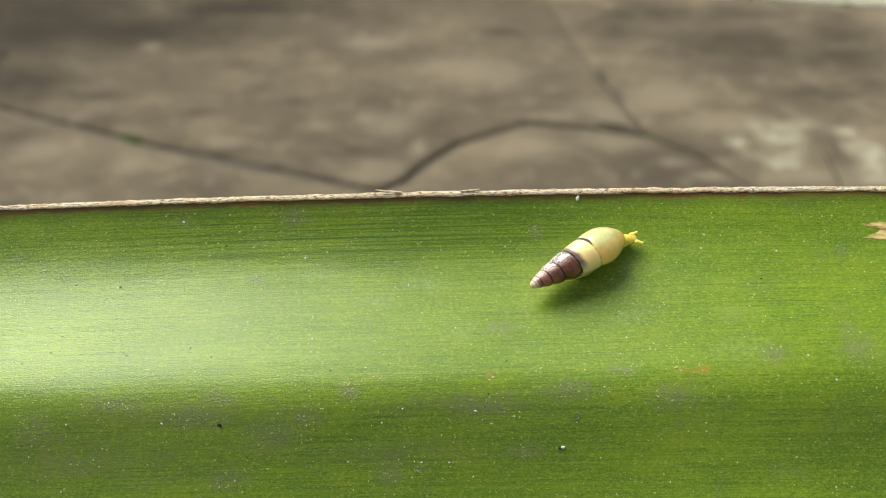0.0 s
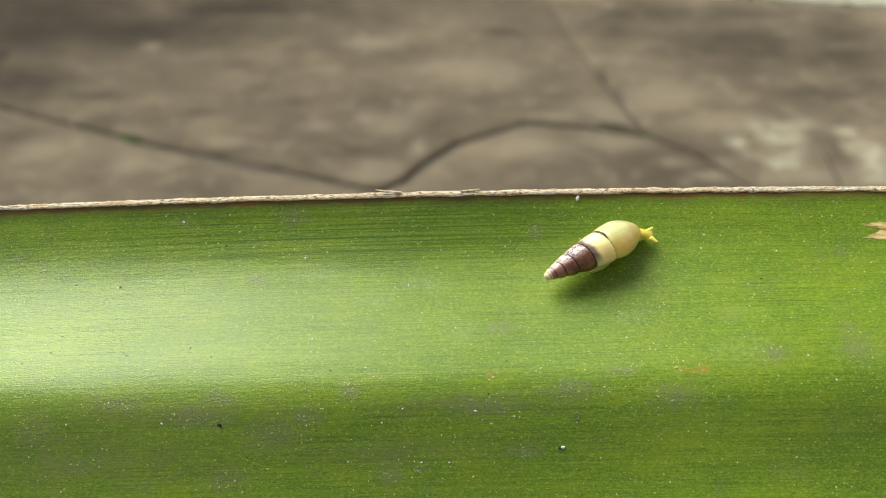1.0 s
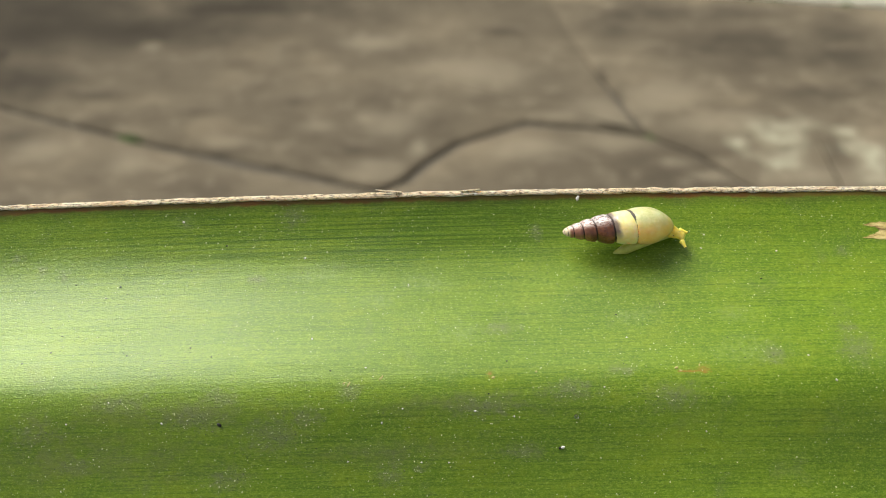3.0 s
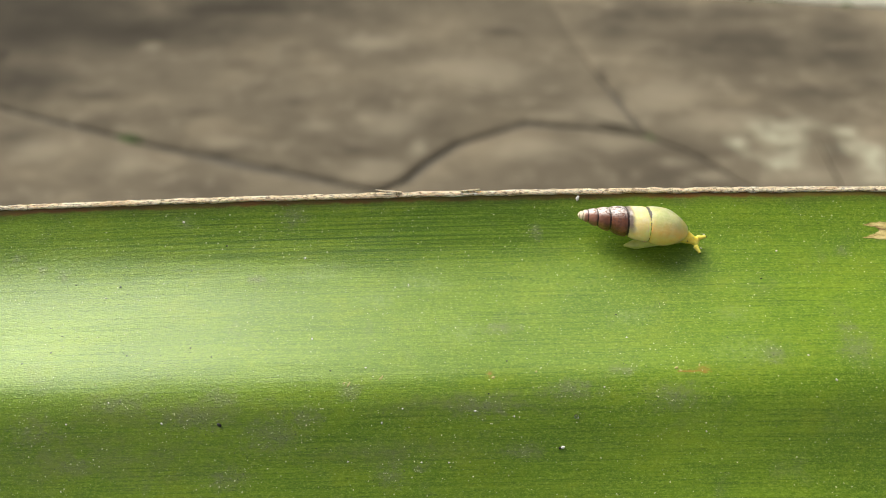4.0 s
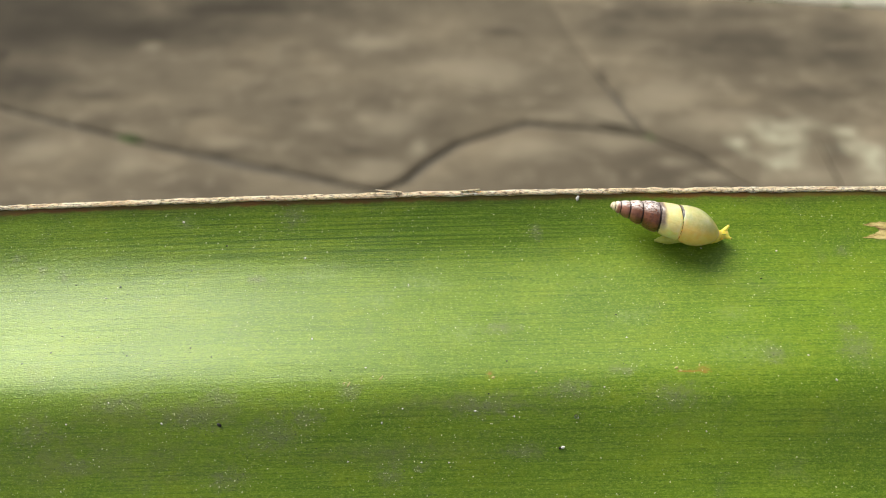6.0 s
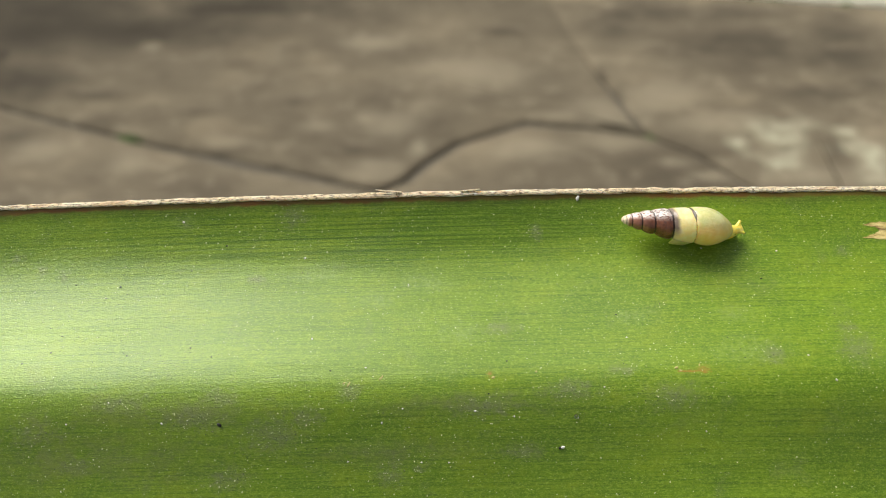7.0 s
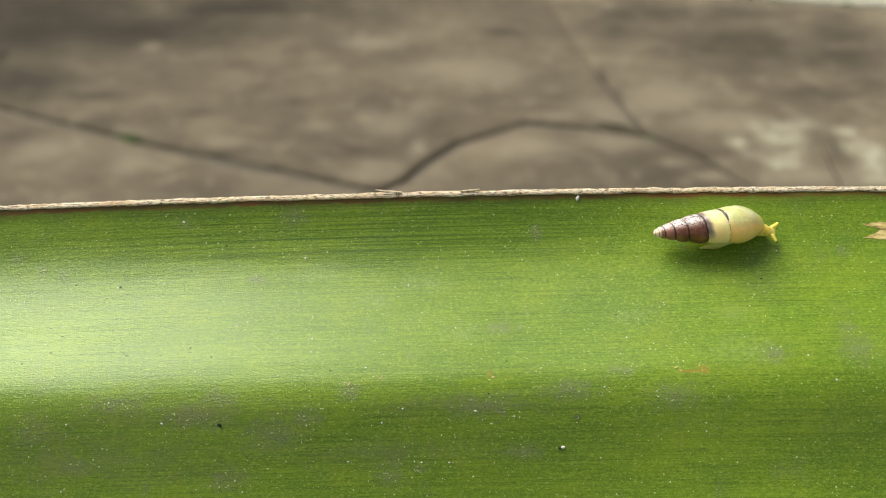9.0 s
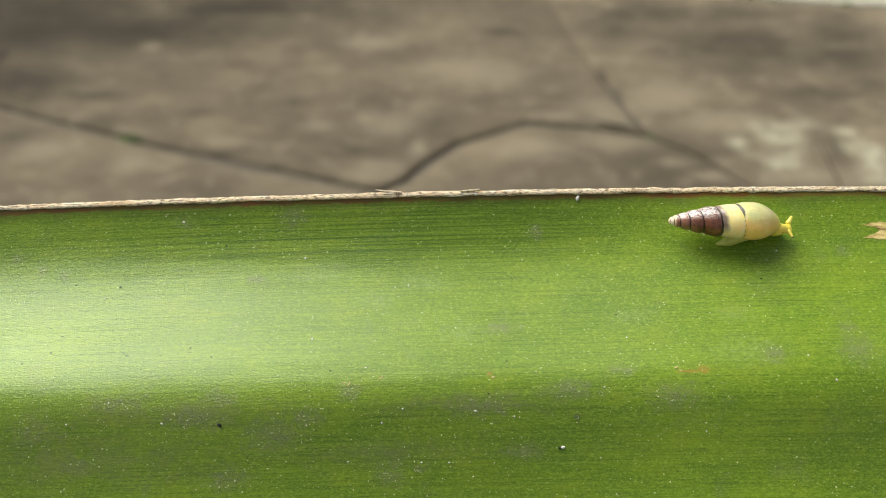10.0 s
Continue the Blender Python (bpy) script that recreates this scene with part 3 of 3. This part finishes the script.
# ---- the leaf ----
def leaf():
    root = tagged(new("leaf"), "long fleshy green strap leaf with a dry brown margin", "leaf")
    xs = [-0.078 + 0.001 * i for i in range(157)]
    x = -0.078
    left = []
    while x > -0.72:
        x -= 0.010
        left.append(x)
    x = 0.078
    right = []
    while x < 0.52:
        x += 0.010
        right.append(x)
    xs = left[::-1] + xs + right
    vs = list(np.unique(np.concatenate([np.linspace(0, 0.05, 90), np.linspace(0.05, WIDTH, 30)])))
    nv = len(vs)
    verts, uvs = [], []
    for x in xs:
        for v in vs:
            q = Vector((x * 60, v * 260, 0))
            swell = 0.00007 * noise.noise(q) + 0.00004 * noise.noise(Vector((x * 30, v * 1400, 7)))
            verts.append(leaf_point(x, v, swell))
            uvs.append((x / MM, v / MM))
    top = len(verts)
    for x in xs:
        for v in vs:
            side = min(v, WIDTH - v)
            verts.append(leaf_point(x, v, -0.0004 - 0.0030 * min(1.0, side / 0.02) ** 0.7))
            uvs.append((x / MM, v / MM + 200))
    faces = []
    for i in range(len(xs) - 1):
        for j in range(nv - 1):
            a, b, c, d = i * nv + j, (i + 1) * nv + j, (i + 1) * nv + j + 1, i * nv + j + 1
            faces.append((a, d, c, b))
            faces.append((top + a, top + b, top + c, top + d))
        for j in (0, nv - 1):
            a, b = i * nv + j, (i + 1) * nv + j
            faces.append((a, b, top + b, top + a) if j == 0 else (b, a, top + a, top + b))
    for i in (0, len(xs) - 1):
        for j in range(nv - 1):
            a, d = i * nv + j, i * nv + j + 1
            faces.append((a, top + a, top + d, d) if i == 0 else (d, top + d, top + a, a))
    blade = mesh_object("blade", verts, faces, LEAF, root)
    uv_layer(blade.data, "UVMap", uvs)
    # dry corky margins
    for name_v, label in ((0.0, "pale dried papery margin"), (WIDTH, "pale dried papery margin")):
        rings, uvs = [], []
        fine = [x for x in np.arange(-0.078, 0.0781, 0.0004)] if name_v == 0.0 else [-0.078 + 0.004 * i for i in range(40)]
        span = left[::-1] + fine + right
        sides = 9
        for x in span:
            r = 0.00035 * (1 + 0.32 * noise.noise(Vector((x * 260, 1, name_v * 90))) + 0.16 * noise.noise(Vector((x * 1100, 2, 0)))) * max(0.3, taper(x))
            c = leaf_point(x, name_v, 0.00005 * noise.noise(Vector((x * 300, 5, 0))))
            bow = 0.00010 * noise.noise(Vector((x * 160, 8, 0)))
            c = c + OUT * (0.00006 + bow if name_v == 0.0 else -0.0001)
            rings.append((c, (OUT * 1.0 + UP * 0.15) * r * 1.3, UP * r * 0.70))
            uvs += [(x / MM, 4.0 * j / sides) for j in range(sides)]
        v2, f2 = tube(rings, sides)
        for k in range(len(v2)):
            v2[k] = v2[k] + Vector((0, 1, 1)) * (0.00009 * noise.noise(Vector((v2[k].x * 700, v2[k].y * 4000, v2[k].z * 4000))) + 0.000018 * noise.noise(v2[k] * 6000))
        rim = mesh_object("margin", v2, f2, DRY, root, label=label)
        uv_layer(rim.data, "UVMap", uvs)
    # slivers that have come loose from the margin
    for x0, x1, lift in ((-0.0098, -0.0060, 0.00034), (0.0025, 0.0054, 0.0003)):
        rings, uvs = [], []
        for k in range(9):
            s = k / 8
            x = x0 + (x1 - x0) * s
            up = lift * (1 - s) if x0 < 0 else lift * 0.5 * s
            c = leaf_point(x, 0.0, 0.0002) + (OUT + UP) * (0.00026 + up)
            r = 0.00016 * (0.55 + 0.8 * s ** 0.8) if x0 < 0 else 0.00013 * (0.35 + 1.2 * math.sin(math.pi * (0.1 + s * 0.75)))
            rings.append((c, OUT * r, UP * r * 0.7))
            uvs += [(x / MM, 0.5 * j) for j in range(6)]
        v2, f2 = tube(rings, 6)
        chip = mesh_object("sliver", v2, f2, DRY, root, label="thin loose sliver of dried margin")
        uv_layer(chip.data, "UVMap", uvs)
    # forked dry tear in the blade
    top_line = [(60.45, 5.41), (61.16, 5.23), (61.87, 5.01), (62.46, 5.07), (62.97, 4.88), (63.76, 4.98), (65.55, 4.94), (70.49, 5.25)]
    low_line = [(60.11, 7.33), (60.90, 7.47), (61.59, 7.43), (62.27, 7.60), (63.26, 7.64), (65.33, 7.74), (70.30, 7.43)]
    mid_up = [(61.04, 5.48), (61.72, 5.67), (62.12, 5.61), (62.59, 5.96), (62.78, 6.17)]
    mid_low = [(60.82, 7.20), (61.33, 6.93), (61.93, 6.81), (62.25, 6.56), (62.66, 6.41)]
    ring = top_line + low_line[::-1] + mid_low + mid_up[::-1]
    bm = bmesh.new()
    low = [bm.verts.new(leaf_point(a * MM, b * MM, -0.0001)) for a, b in ring]
    high = [bm.verts.new(leaf_point(a * MM, b * MM, 0.00006)) for a, b in ring]
    bm.faces.new(high[::-1])
    for i in range(len(ring)):
        k = (i + 1) % len(ring)
        bm.faces.new((low[i], low[k], high[k], high[i]))
    bmesh.ops.recalc_face_normals(bm, faces=bm.faces)
    scar = part("tear", bm, STRAW, root, "forked straw-coloured dry tear", smooth=False)
    inv = [leaf_uv(v.co) for v in scar.data.vertices]
    uv_layer(scar.data, "UVMap", inv)


def leaf_uv(co):
    q = co - EDGE
    return (q.dot(ALONG) / MM, -q.dot(OUT) / MM)


def grain_shape(rng, size, flat=0.6):
    """Corners of an angular crumb."""
    pts = [Vector((1, 0, 0)), Vector((0, 1, 0)), Vector((-1, 0, 0)), Vector((0, -1, 0)), Vector((0, 0, flat)), Vector((0, 0, -flat))]
    turn = Matrix.Rotation(rng.uniform(0, 6.28), 3, "Z")
    return [turn @ Vector((p.x * rng.uniform(0.6, 1.3), p.y * rng.uniform(0.5, 1.1), p.z)) * size for p in pts]


CRUMB = [(0, 1, 4), (1, 2, 4), (2, 3, 4), (3, 0, 4), (1, 0, 5), (2, 1, 5), (3, 2, 5), (0, 3, 5)]


def grit(name, label, material, count, seed, small, large, clustered, patches):
    """Dust and crumbs scattered over the blade, thicker in the dusty patches."""
    rng = random.Random(seed)
    verts, faces = [], []
    for _ in range(count):
        if rng.random() < clustered:
            x, y, rx, ry = rng.choices(patches, weights=[(d[2] * d[3]) ** 0.5 for d in patches])[0]
            x, y = rng.gauss(x, rx * 0.62), rng.gauss(y, ry * 0.62)
        else:
            x, y = rng.uniform(-64, 66), rng.uniform(1.5, 47)
        if not 0.8 < y < 60:
            continue
        size = (small + (large - small) * rng.random() ** 4) * MM
        m = leaf_frame(x * MM, y * MM, 0.0, size * 0.25)
        k = len(verts)
        verts += [m @ p for p in grain_shape(rng, size)]
        faces += [tuple(k + i for i in f) for f in CRUMB]
    ob = mesh_object(name, verts, faces, material, smooth=False)
    tagged(ob, label, "dust", kind="stuff")


def speck(name, label, category, x, y, size, material, long=1.0, heading=0.0, flat=0.6):
    """One larger crumb, lying on the blade."""
    bm = bmesh.new()
    bmesh.ops.create_icosphere(bm, subdivisions=2, radius=1.0)
    for v in bm.verts:
        v.co *= 1 + 0.55 * noise.noise(v.co * 1.5 + Vector((x, y, 0)))
        v.co = Vector((v.co.x * long, v.co.y, v.co.z * flat)) * size * MM
    me = bpy.data.meshes.new(name)
    bm.to_mesh(me)
    bm.free()
    me.materials.append(material)
    me.polygons.foreach_set("use_smooth", [True] * len(me.polygons))
    ob = tagged(new(name, me), label, category, group="crumbs on the leaf")
    ob.matrix_world = leaf_frame(x * MM, y * MM, heading, size * flat * 0.8 * MM)


# ---- the snail ----
SHELL_LONG = 15.7 * MM
PX = 0.0785
GIRTH = [(0, 0.0), (0.008, 4.0), (0.02, 5.8), (0.05, 8.8), (0.1, 12.0), (0.2, 17.5), (0.3, 22.0), (0.45, 27.6), (0.6, 32.2), (0.70, 34.2), (0.78, 34.2), (0.85, 30.0), (0.91, 23.6), (0.96, 16.2), (0.985, 11.0), (1.0, 4.0)]


def girth(s):
    """The shell's half width at s along its axis, with the corners of the table rounded off."""
    k = 0.035 * min(1.0, s / 0.12) * min(1.0, (1.0001 - s) / 0.08)
    return sum(float(np.interp(s + k * d, [g[0] for g in GIRTH], [g[1] for g in GIRTH])) for d in (-1, -0.6, -0.2, 0.2, 0.6, 1)) / 6


def coil(s):
    """Whorls counted from the last suture towards the tip, at s along the axis."""
    if s > 0.655:
        return (0.655 - s) / 0.25
    return float(np.interp(s, (0.0, 0.018, 0.05, 0.10, 0.186, 0.300, 0.457, 0.655), (6.8, 6, 5, 4, 3, 2, 1, 0)))


def snail():
    root = tagged(new("snail"), "small snail with a cream and purple-brown spire shell on a leaf", "snail")
    # spiral shell, its axis along x, tip behind
    ns, na = 190, 72
    verts, whorl, around = [], [], []
    for i in range(ns + 1):
        s = (i / ns) ** 1.35
        s = min(1.0, max(0.0005, s))
        wide = girth(s) * PX * MM
        for j in range(na + 1):
            w = -math.pi + 2 * math.pi * j / na
            turn = coil(s) + (math.degrees(w) - 40) / 360 - 0.15 * (1 - math.cos(w))
            r = wide
            f = turn - math.floor(turn)
            if turn > -0.5:
                deep = min(1.0, max(0.45, turn))
                body = 0.945 + 0.14 * deep * math.sin(math.pi * f) ** 0.7 + 0.05 * deep * (0.5 - f)
                notch = 0.095 * math.exp(-(min(f, 1 - f) / 0.035) ** 2)
                k = min(1.0, (turn + 0.5) / 0.3)
                r *= 1 + k * (body - notch - 1)
            droop = -1.15 * MM * max(0.0, (s - 0.60) / 0.40) ** 1.6
            verts.append(((s - 0.5) * SHELL_LONG, -math.sin(w) * r, math.cos(w) * r + droop))
            whorl.append((turn, s))
            around.append((w / (2 * math.pi), s))
    faces = []
    for i in range(ns):
        for j in range(na):
            a = i * (na + 1) + j
            faces.append((a, a + na + 1, a + na + 2, a + 1))
    shell = mesh_object("shell", verts, faces, SHELL, root, label="glossy spire shell, purple-brown tip, cream and translucent yellow whorls")
    uv_layer(shell.data, "whorl", whorl)
    uv_layer(shell.data, "round", around)
    # foot: a soft keeled sole, pointed behind
    rings = []
    for k in range(25):
        s = k / 24
        x = (-4.6 + 9.6 * s) * MM
        wide = MM * (0.12 + 0.66 * min(1.0, s / 0.18) ** 0.85) * (1 - 1.05 * max(0.0, s - 0.18))
        tall = MM * (0.30 + 2.05 * min(1.0, s * 2.4) ** 0.75)
        rings.append(((x, 0, tall * 0.5 - 0.02 * MM), (0, wide, 0), (0, 0, tall * 0.5)))
    v2, f2 = tube(rings, 16)
    mesh_object("foot", v2, f2, FLESH, root, label="pale yellow translucent fleshy foot")
    # head and neck
    rings = []
    for x, wide, tall, z in ((-1.9, 0.60, 0.50, 0.1), (-1.5, 1.0, 0.85, 0.08), (-0.7, 0.98, 0.80, 0.04), (0.0, 0.78, 0.64, -0.03), (0.4, 0.64, 0.54, -0.08), (0.72, 0.66, 0.48, -0.1), (1.0, 0.78, 0.42, -0.12), (1.15, 0.80, 0.35, -0.14), (1.24, 0.74, 0.27, -0.16), (1.30, 0.60, 0.18, -0.17), (1.33, 0.35, 0.09, -0.18)):
        rings.append(((x * MM, 0, z * MM), (0, wide * MM, 0), (0, 0, tall * MM)))
    v2, f2 = tube(rings, 16)
    head = mesh_object("head", v2, f2, YELLOW, root, label="bright yellow head and neck")
    # lower feelers and mouth spot
    for side in (1, -1):
        c = [((0.85 + 0.10 * k) * MM, side * (0.40 + 0.05 * k) * MM, (-0.30 - 0.05 * k) * MM) for k in range(4)]
        v2, f2 = tube([(q, (0, 0.13 * MM, 0), (0, 0, 0.12 * MM)) for q in c], 8)
        mesh_object("feeler", v2, f2, YELLOW, head)
    bm = bmesh.new()
    bmesh.ops.create_icosphere(bm, subdivisions=2, radius=0.08 * MM)
    spot_ob = part("breathing_pore", bm, BLACK, head, "small dark pore")
    spot_ob.location = (-0.30 * MM, -0.66 * MM, 0.42 * MM)
    stalks = []
    for side in (1, -1):
        rings = []
        for k in range(9):
            s = k / 8
            r = (min(0.48 - 0.34 * s ** 0.8, 0.16 + 3.0 * s) + (0.03 if k == 7 else 0) - (0.05 if k == 8 else 0)) * MM
            rings.append(((1.4 * s * MM, 0, 0.22 * s * MM), (0, r, 0), (0, 0, r)))
        v2, f2 = tube(rings, 10)
        stalk = mesh_object("tentacle", v2, f2, STALK, head, label="slender yellow eye stalk with a dark tip")
        stalks.append(stalk)
    return root, shell, head, stalks


ground_sheet()
moss_tuft()
leaf()
grit("pale_dust", "fine pale dust and crumbs on the leaf", PALE_GRIT, 10000, 11, 0.026, 0.13, 0.18, DUST + SMALL_DUST)
grit("dark_dust", "fine dark soil crumbs on the leaf", DARK_GRIT, 2900, 12, 0.025, 0.11, 0.55, DUST + SMALL_DUST + SPECKLED)
BLACK_CRUMBS = [(-46.4, 12.5, 0.15), (-48.1, 14.3, 0.11), (-31.5, 6.7, 0.13), (-34.8, 22.8, 0.12), (-43.3, 23.7, 0.11), (-52.9, 11.9, 0.10), (-53.9, 22.8, 0.12),
                (-57.4, 24.4, 0.14), (-31.7, 24.3, 0.11), (-53.0, 20.2, 0.11), (-36.4, 10.3, 0.10), (8.0, 26.1, 0.11), (23.4, 19.2, 0.12), (-15.5, 26.9, 0.11), (5.4, 30.5, 0.12)]
WHITE_CRUMBS = [(-20.1, 8.9, 0.20), (-18.3, 21.9, 0.18), (47.3, 26.3, 0.15), (24.3, 22.9, 0.15), (-37.6, 33.3, 0.17), (-8.7, 34.0, 0.16), (-50.2, 33.0, 0.16), (-5.9, 32.2, 0.14),
                (-13.3, 39.0, 0.14), (37.4, 6.7, 0.14), (36.7, 8.8, 0.15), (47.3, 9.4, 0.15), (-37.8, 3.0, 0.20), (-44.6, 30.4, 0.14), (-10.8, 26.6, 0.14), (-5.2, 13.5, 0.14),
                (3.6, 32.7, 0.16), (8.7, 33.5, 0.14), (20.5, 30.0, 0.14), (-3.6, 39.3, 0.15), (0.0, 39.4, 0.15), (50.2, 29.7, 0.18), (33.4, 36.0, 0.13)]
speck("soil_crumb", "larger tiny black soil crumb lying on the leaf", "crumb", -30.0, 33.7, 0.22, BLACK, 1.5, -40)
speck("soil_crumb", "tiny black soil crumb lying on the leaf", "crumb", 44.2, 13.9, 0.11, BLACK, 1.4, 0)
for a, b, big in BLACK_CRUMBS:
    speck("soil_crumb", "tiny black soil crumb lying on the leaf", "crumb", a, b, big * 0.85, BLACK, 1.3, a * 37 % 180)
for a, b, big in WHITE_CRUMBS:
    speck("white_crumb", "tiny white crumb lying on the leaf", "crumb", a, b, big * 0.68, WHITE, 1.4, a * 53 % 180)
speck("white_crumb", "tiny white crumb stuck near the leaf margin", "crumb", 19.5, 1.0, 0.26, WHITE, 1.5, 80)
# white blob and black rim stand in for a water drop's highlight and outline
speck("white_crumb", "tiny white blob for the highlight in a water drop", "crumb", 15.0, 37.7, 0.19, WHITE, 1.5, 20, 0.7)
speck("soil_crumb", "tiny black blob for the dark rim of a water drop", "crumb", 14.6, 37.8, 0.14, BLACK, 1.5, 60)
speck("white_crumb", "small white crumb stuck on the dry margin", "crumb", 4.7, 0.1, 0.22, WHITE, 1.3, 10, 0.7)
for a, b, big, long, turn in ((-8.7, 28.1, 0.16, 4.0, 52), (-13.0, 28.9, 0.15, 3.6, 60), (-13.6, 28.7, 0.12, 3.0, 20), (30.0, 27.7, 0.22, 1.8, 20), (30.5, 28.1, 0.16, 1.6, -30), (6.1, 28.4, 0.24, 1.4, 10), (11.8, 27.7, 0.15, 1.5, 30), (33.0, 27.4, 0.15, 2.0, 70)):
    speck("straw_fleck", "tiny straw-coloured dry fleck on the leaf", "fleck", a, b, big * 0.72, FLECK, long, turn, 0.45)
speck("water_drop", "tiny clear water droplet on the leaf", "water drop", 16.8, 33.7, 0.26, WATER, 1.2, 10, 0.6)
SNAIL, COIL, HEAD, STALKS = snail()
pavement()


def stalk_pose(x, y, turn):
    """An eye stalk whose tip reaches (x, y) millimetres, more or less drawn into the head."""
    return pose((x - 1.4 * math.cos(radians(turn))) * MM, (y - 1.4 * math.sin(radians(turn))) * MM, -0.08 * MM, 0, 0, turn)


def motions():
    """The snail creeps along the leaf, its shell swaying and its head turning."""
    # seconds, millimetres along, millimetres from the far margin, heading
    way = [(0, 22.42, 10.39, 35.1), (0.5, 23.65, 9.91, 36.2), (1, 24.55, 9.61, 34.1),
           (1.5, 25.51, 9.18, 32.1), (2, 26.57, 8.84, 26.9), (2.5, 27.57, 8.46, 21.7),
           (2.7, 28.03, 8.24, 18.9), (3.8, 30.05, 7.95, 4.9), (4.5, 31.26, 8.09, -3.1),
           (5, 32.43, 7.89, -3.5), (5.5, 33.82, 7.65, -2.2), (6.8, 36.26, 7.13, 7.1),
           (7.5, 38.1, 7.43, 10.7), (8, 38.95, 7.62, 12.6), (8.5, 40.06, 7.97, 12.1),
           (9, 41.29, 7.67, 12.8), (9.5, 42.33, 7.59, 11.1), (10, 43.42, 7.29, 10.7)]
    walk(SNAIL, [(t, leaf_frame(x * MM, v * MM, a)) for t, x, v, a in way])
    # seconds, place on the foot in millimetres, tilt, dip and turn
    sway = [(0, -3.75, 1.41, 3.29, -1.7, -1.5, -5.4), (0.5, -3.78, 1.43, 3.32, -1.8, -1.5, -5.1), (1, -3.5, 1.68, 3.29, -1.9, -1.8, -6.7),
            (1.5, -3.22, 2.3, 3.14, -2, -3, -11.2), (2, -3.2, 2.58, 3.03, -2.2, -3.6, -12.2), (2.5, -3.2, 2.91, 2.99, -2.3, -3.9, -13.3),
            (2.7, -3.34, 2.87, 2.98, -2.3, -3.7, -12.2), (3.8, -3.51, 2.52, 3.02, -2.4, -3, -12.35), (4.5, -3.6, 2.59, 3.19, -2.2, -1.8, -13.7),
            (5, -3.53, 2.56, 3.23, -2.2, -1.6, -16.2), (5.5, -3.59, 2.56, 3.23, -2.2, -1.7, -18.65), (6.8, -3.6, 1.92, 2.98, -2.5, -3.1, -16.2),
            (7.5, -3.78, 2.14, 2.95, -2.3, -3.2, -11.1), (8, -3.62, 1.95, 2.94, -2.2, -3.3, -7.1), (8.5, -3.56, 1.91, 2.95, -2.1, -3.3, -6.6),
            (9, -3.64, 2.13, 2.95, -2.2, -3.3, -8.4), (9.5, -3.46, 2.32, 2.96, -2.2, -3.2, -10.9), (10, -3.46, 2.52, 2.98, -2.3, -3.1, -12.8)]
    walk(COIL, [(t, pose(x * MM, y * MM, z * MM, tilt, dip, turn)) for t, x, y, z, tilt, dip, turn in sway])
    nod = [(0, 4.41, -0.18, 1.94, -1.9, 0.5, -21), (0.5, 4.36, -0.18, 1.95, -2, 0.3, -28.7), (1, 4.54, -0.18, 1.94, -2.1, 0.1, -31.1),
           (1.5, 4.48, -0.17, 1.91, -2.2, 0.1, -30.3), (2, 4.51, -0.14, 1.87, -2.2, 0.2, -21.4), (2.5, 4.48, -0.11, 1.82, -2.3, -0.3, -30.1),
           (2.7, 4.44, -0.09, 1.8, -2.2, -0.8, -38.6), (3.8, 4.55, 0, 1.75, -2.1, -1.1, -31.3), (4.5, 4.44, 0.06, 1.74, -2.2, -0.7, -13.8),
           (5, 4.46, 0.07, 1.74, -2.3, -0.3, -5.1), (5.5, 4.22, 0.05, 1.74, -2.3, 0.2, 6.9), (6.8, 4.46, -0.01, 1.74, -2.4, 0.7, 10.2),
           (7.5, 4.39, -0.04, 1.75, -2.3, 0.4, 0.5), (8, 4.51, -0.06, 1.75, -2.2, 0.3, -4.2), (8.5, 4.45, -0.07, 1.75, -2, -0.5, -25.4),
           (9, 4.46, -0.07, 1.75, -2.1, -0.4, -23.3), (9.5, 4.67, -0.06, 1.74, -2.1, -0.3, -20.1), (10, 4.65, -0.05, 1.73, -2.3, 0.2, -6.7)]
    walk(HEAD, [(t, pose(x * MM, y * MM, z * MM, tilt, dip, turn)) for t, x, y, z, tilt, dip, turn in nod])
    # seconds, then where the far and the near eye stalk end, in millimetres before the neck and aside, and their turns
    feel = [(0, 1.8, 0.73, 11, 1.94, -1.28, -34), (0.5, 1.62, 0.94, 27, 1.75, -1.42, -44), (1, 1.51, 0.91, 29, 1.74, -1.51, -47), (1.5, 1.31, 0.8, 29, 1.81, -1.72, -51),
           (2, 0.53, 0.65, 16, 1.53, -1.81, -62), (2.5, 1.09, 0.62, 11, 1.77, -1.75, -53), (2.7, 1.29, 0.5, -6, 1.9, -1.7, -48), (3.8, 1.88, 1.15, 30, 2.0, -1.63, -43),
           (4.5, 2.12, 1.28, 30, 1.98, -1.34, -35), (5, 2.1, 1.37, 33, 2.0, -1.48, -39), (5.5, 1.95, 1.31, 35, 1.71, -1.12, -34), (6.8, 1.37, 1.02, 42, 1.24, -0.94, -45),
           (7.5, 1.63, 1.33, 45, 1.33, -1.06, -47), (8, 1.74, 1.45, 45, 1.41, -1.18, -48), (8.5, 1.66, 1.45, 48, 1.23, -1.22, -60), (9, 1.64, 1.44, 48, 1.5, -1.55, -57),
           (9.5, 1.66, 1.64, 53, 1.29, -1.53, -66), (10, 1.65, 1.75, 56, 1.15, -1.45, -69)]
    walk(STALKS[0], [(t, stalk_pose(ax, ay, a)) for t, ax, ay, a, bx, by, c in feel])
    walk(STALKS[1], [(t, stalk_pose(bx, by, c)) for t, ax, ay, a, bx, by, c in feel])


motions()
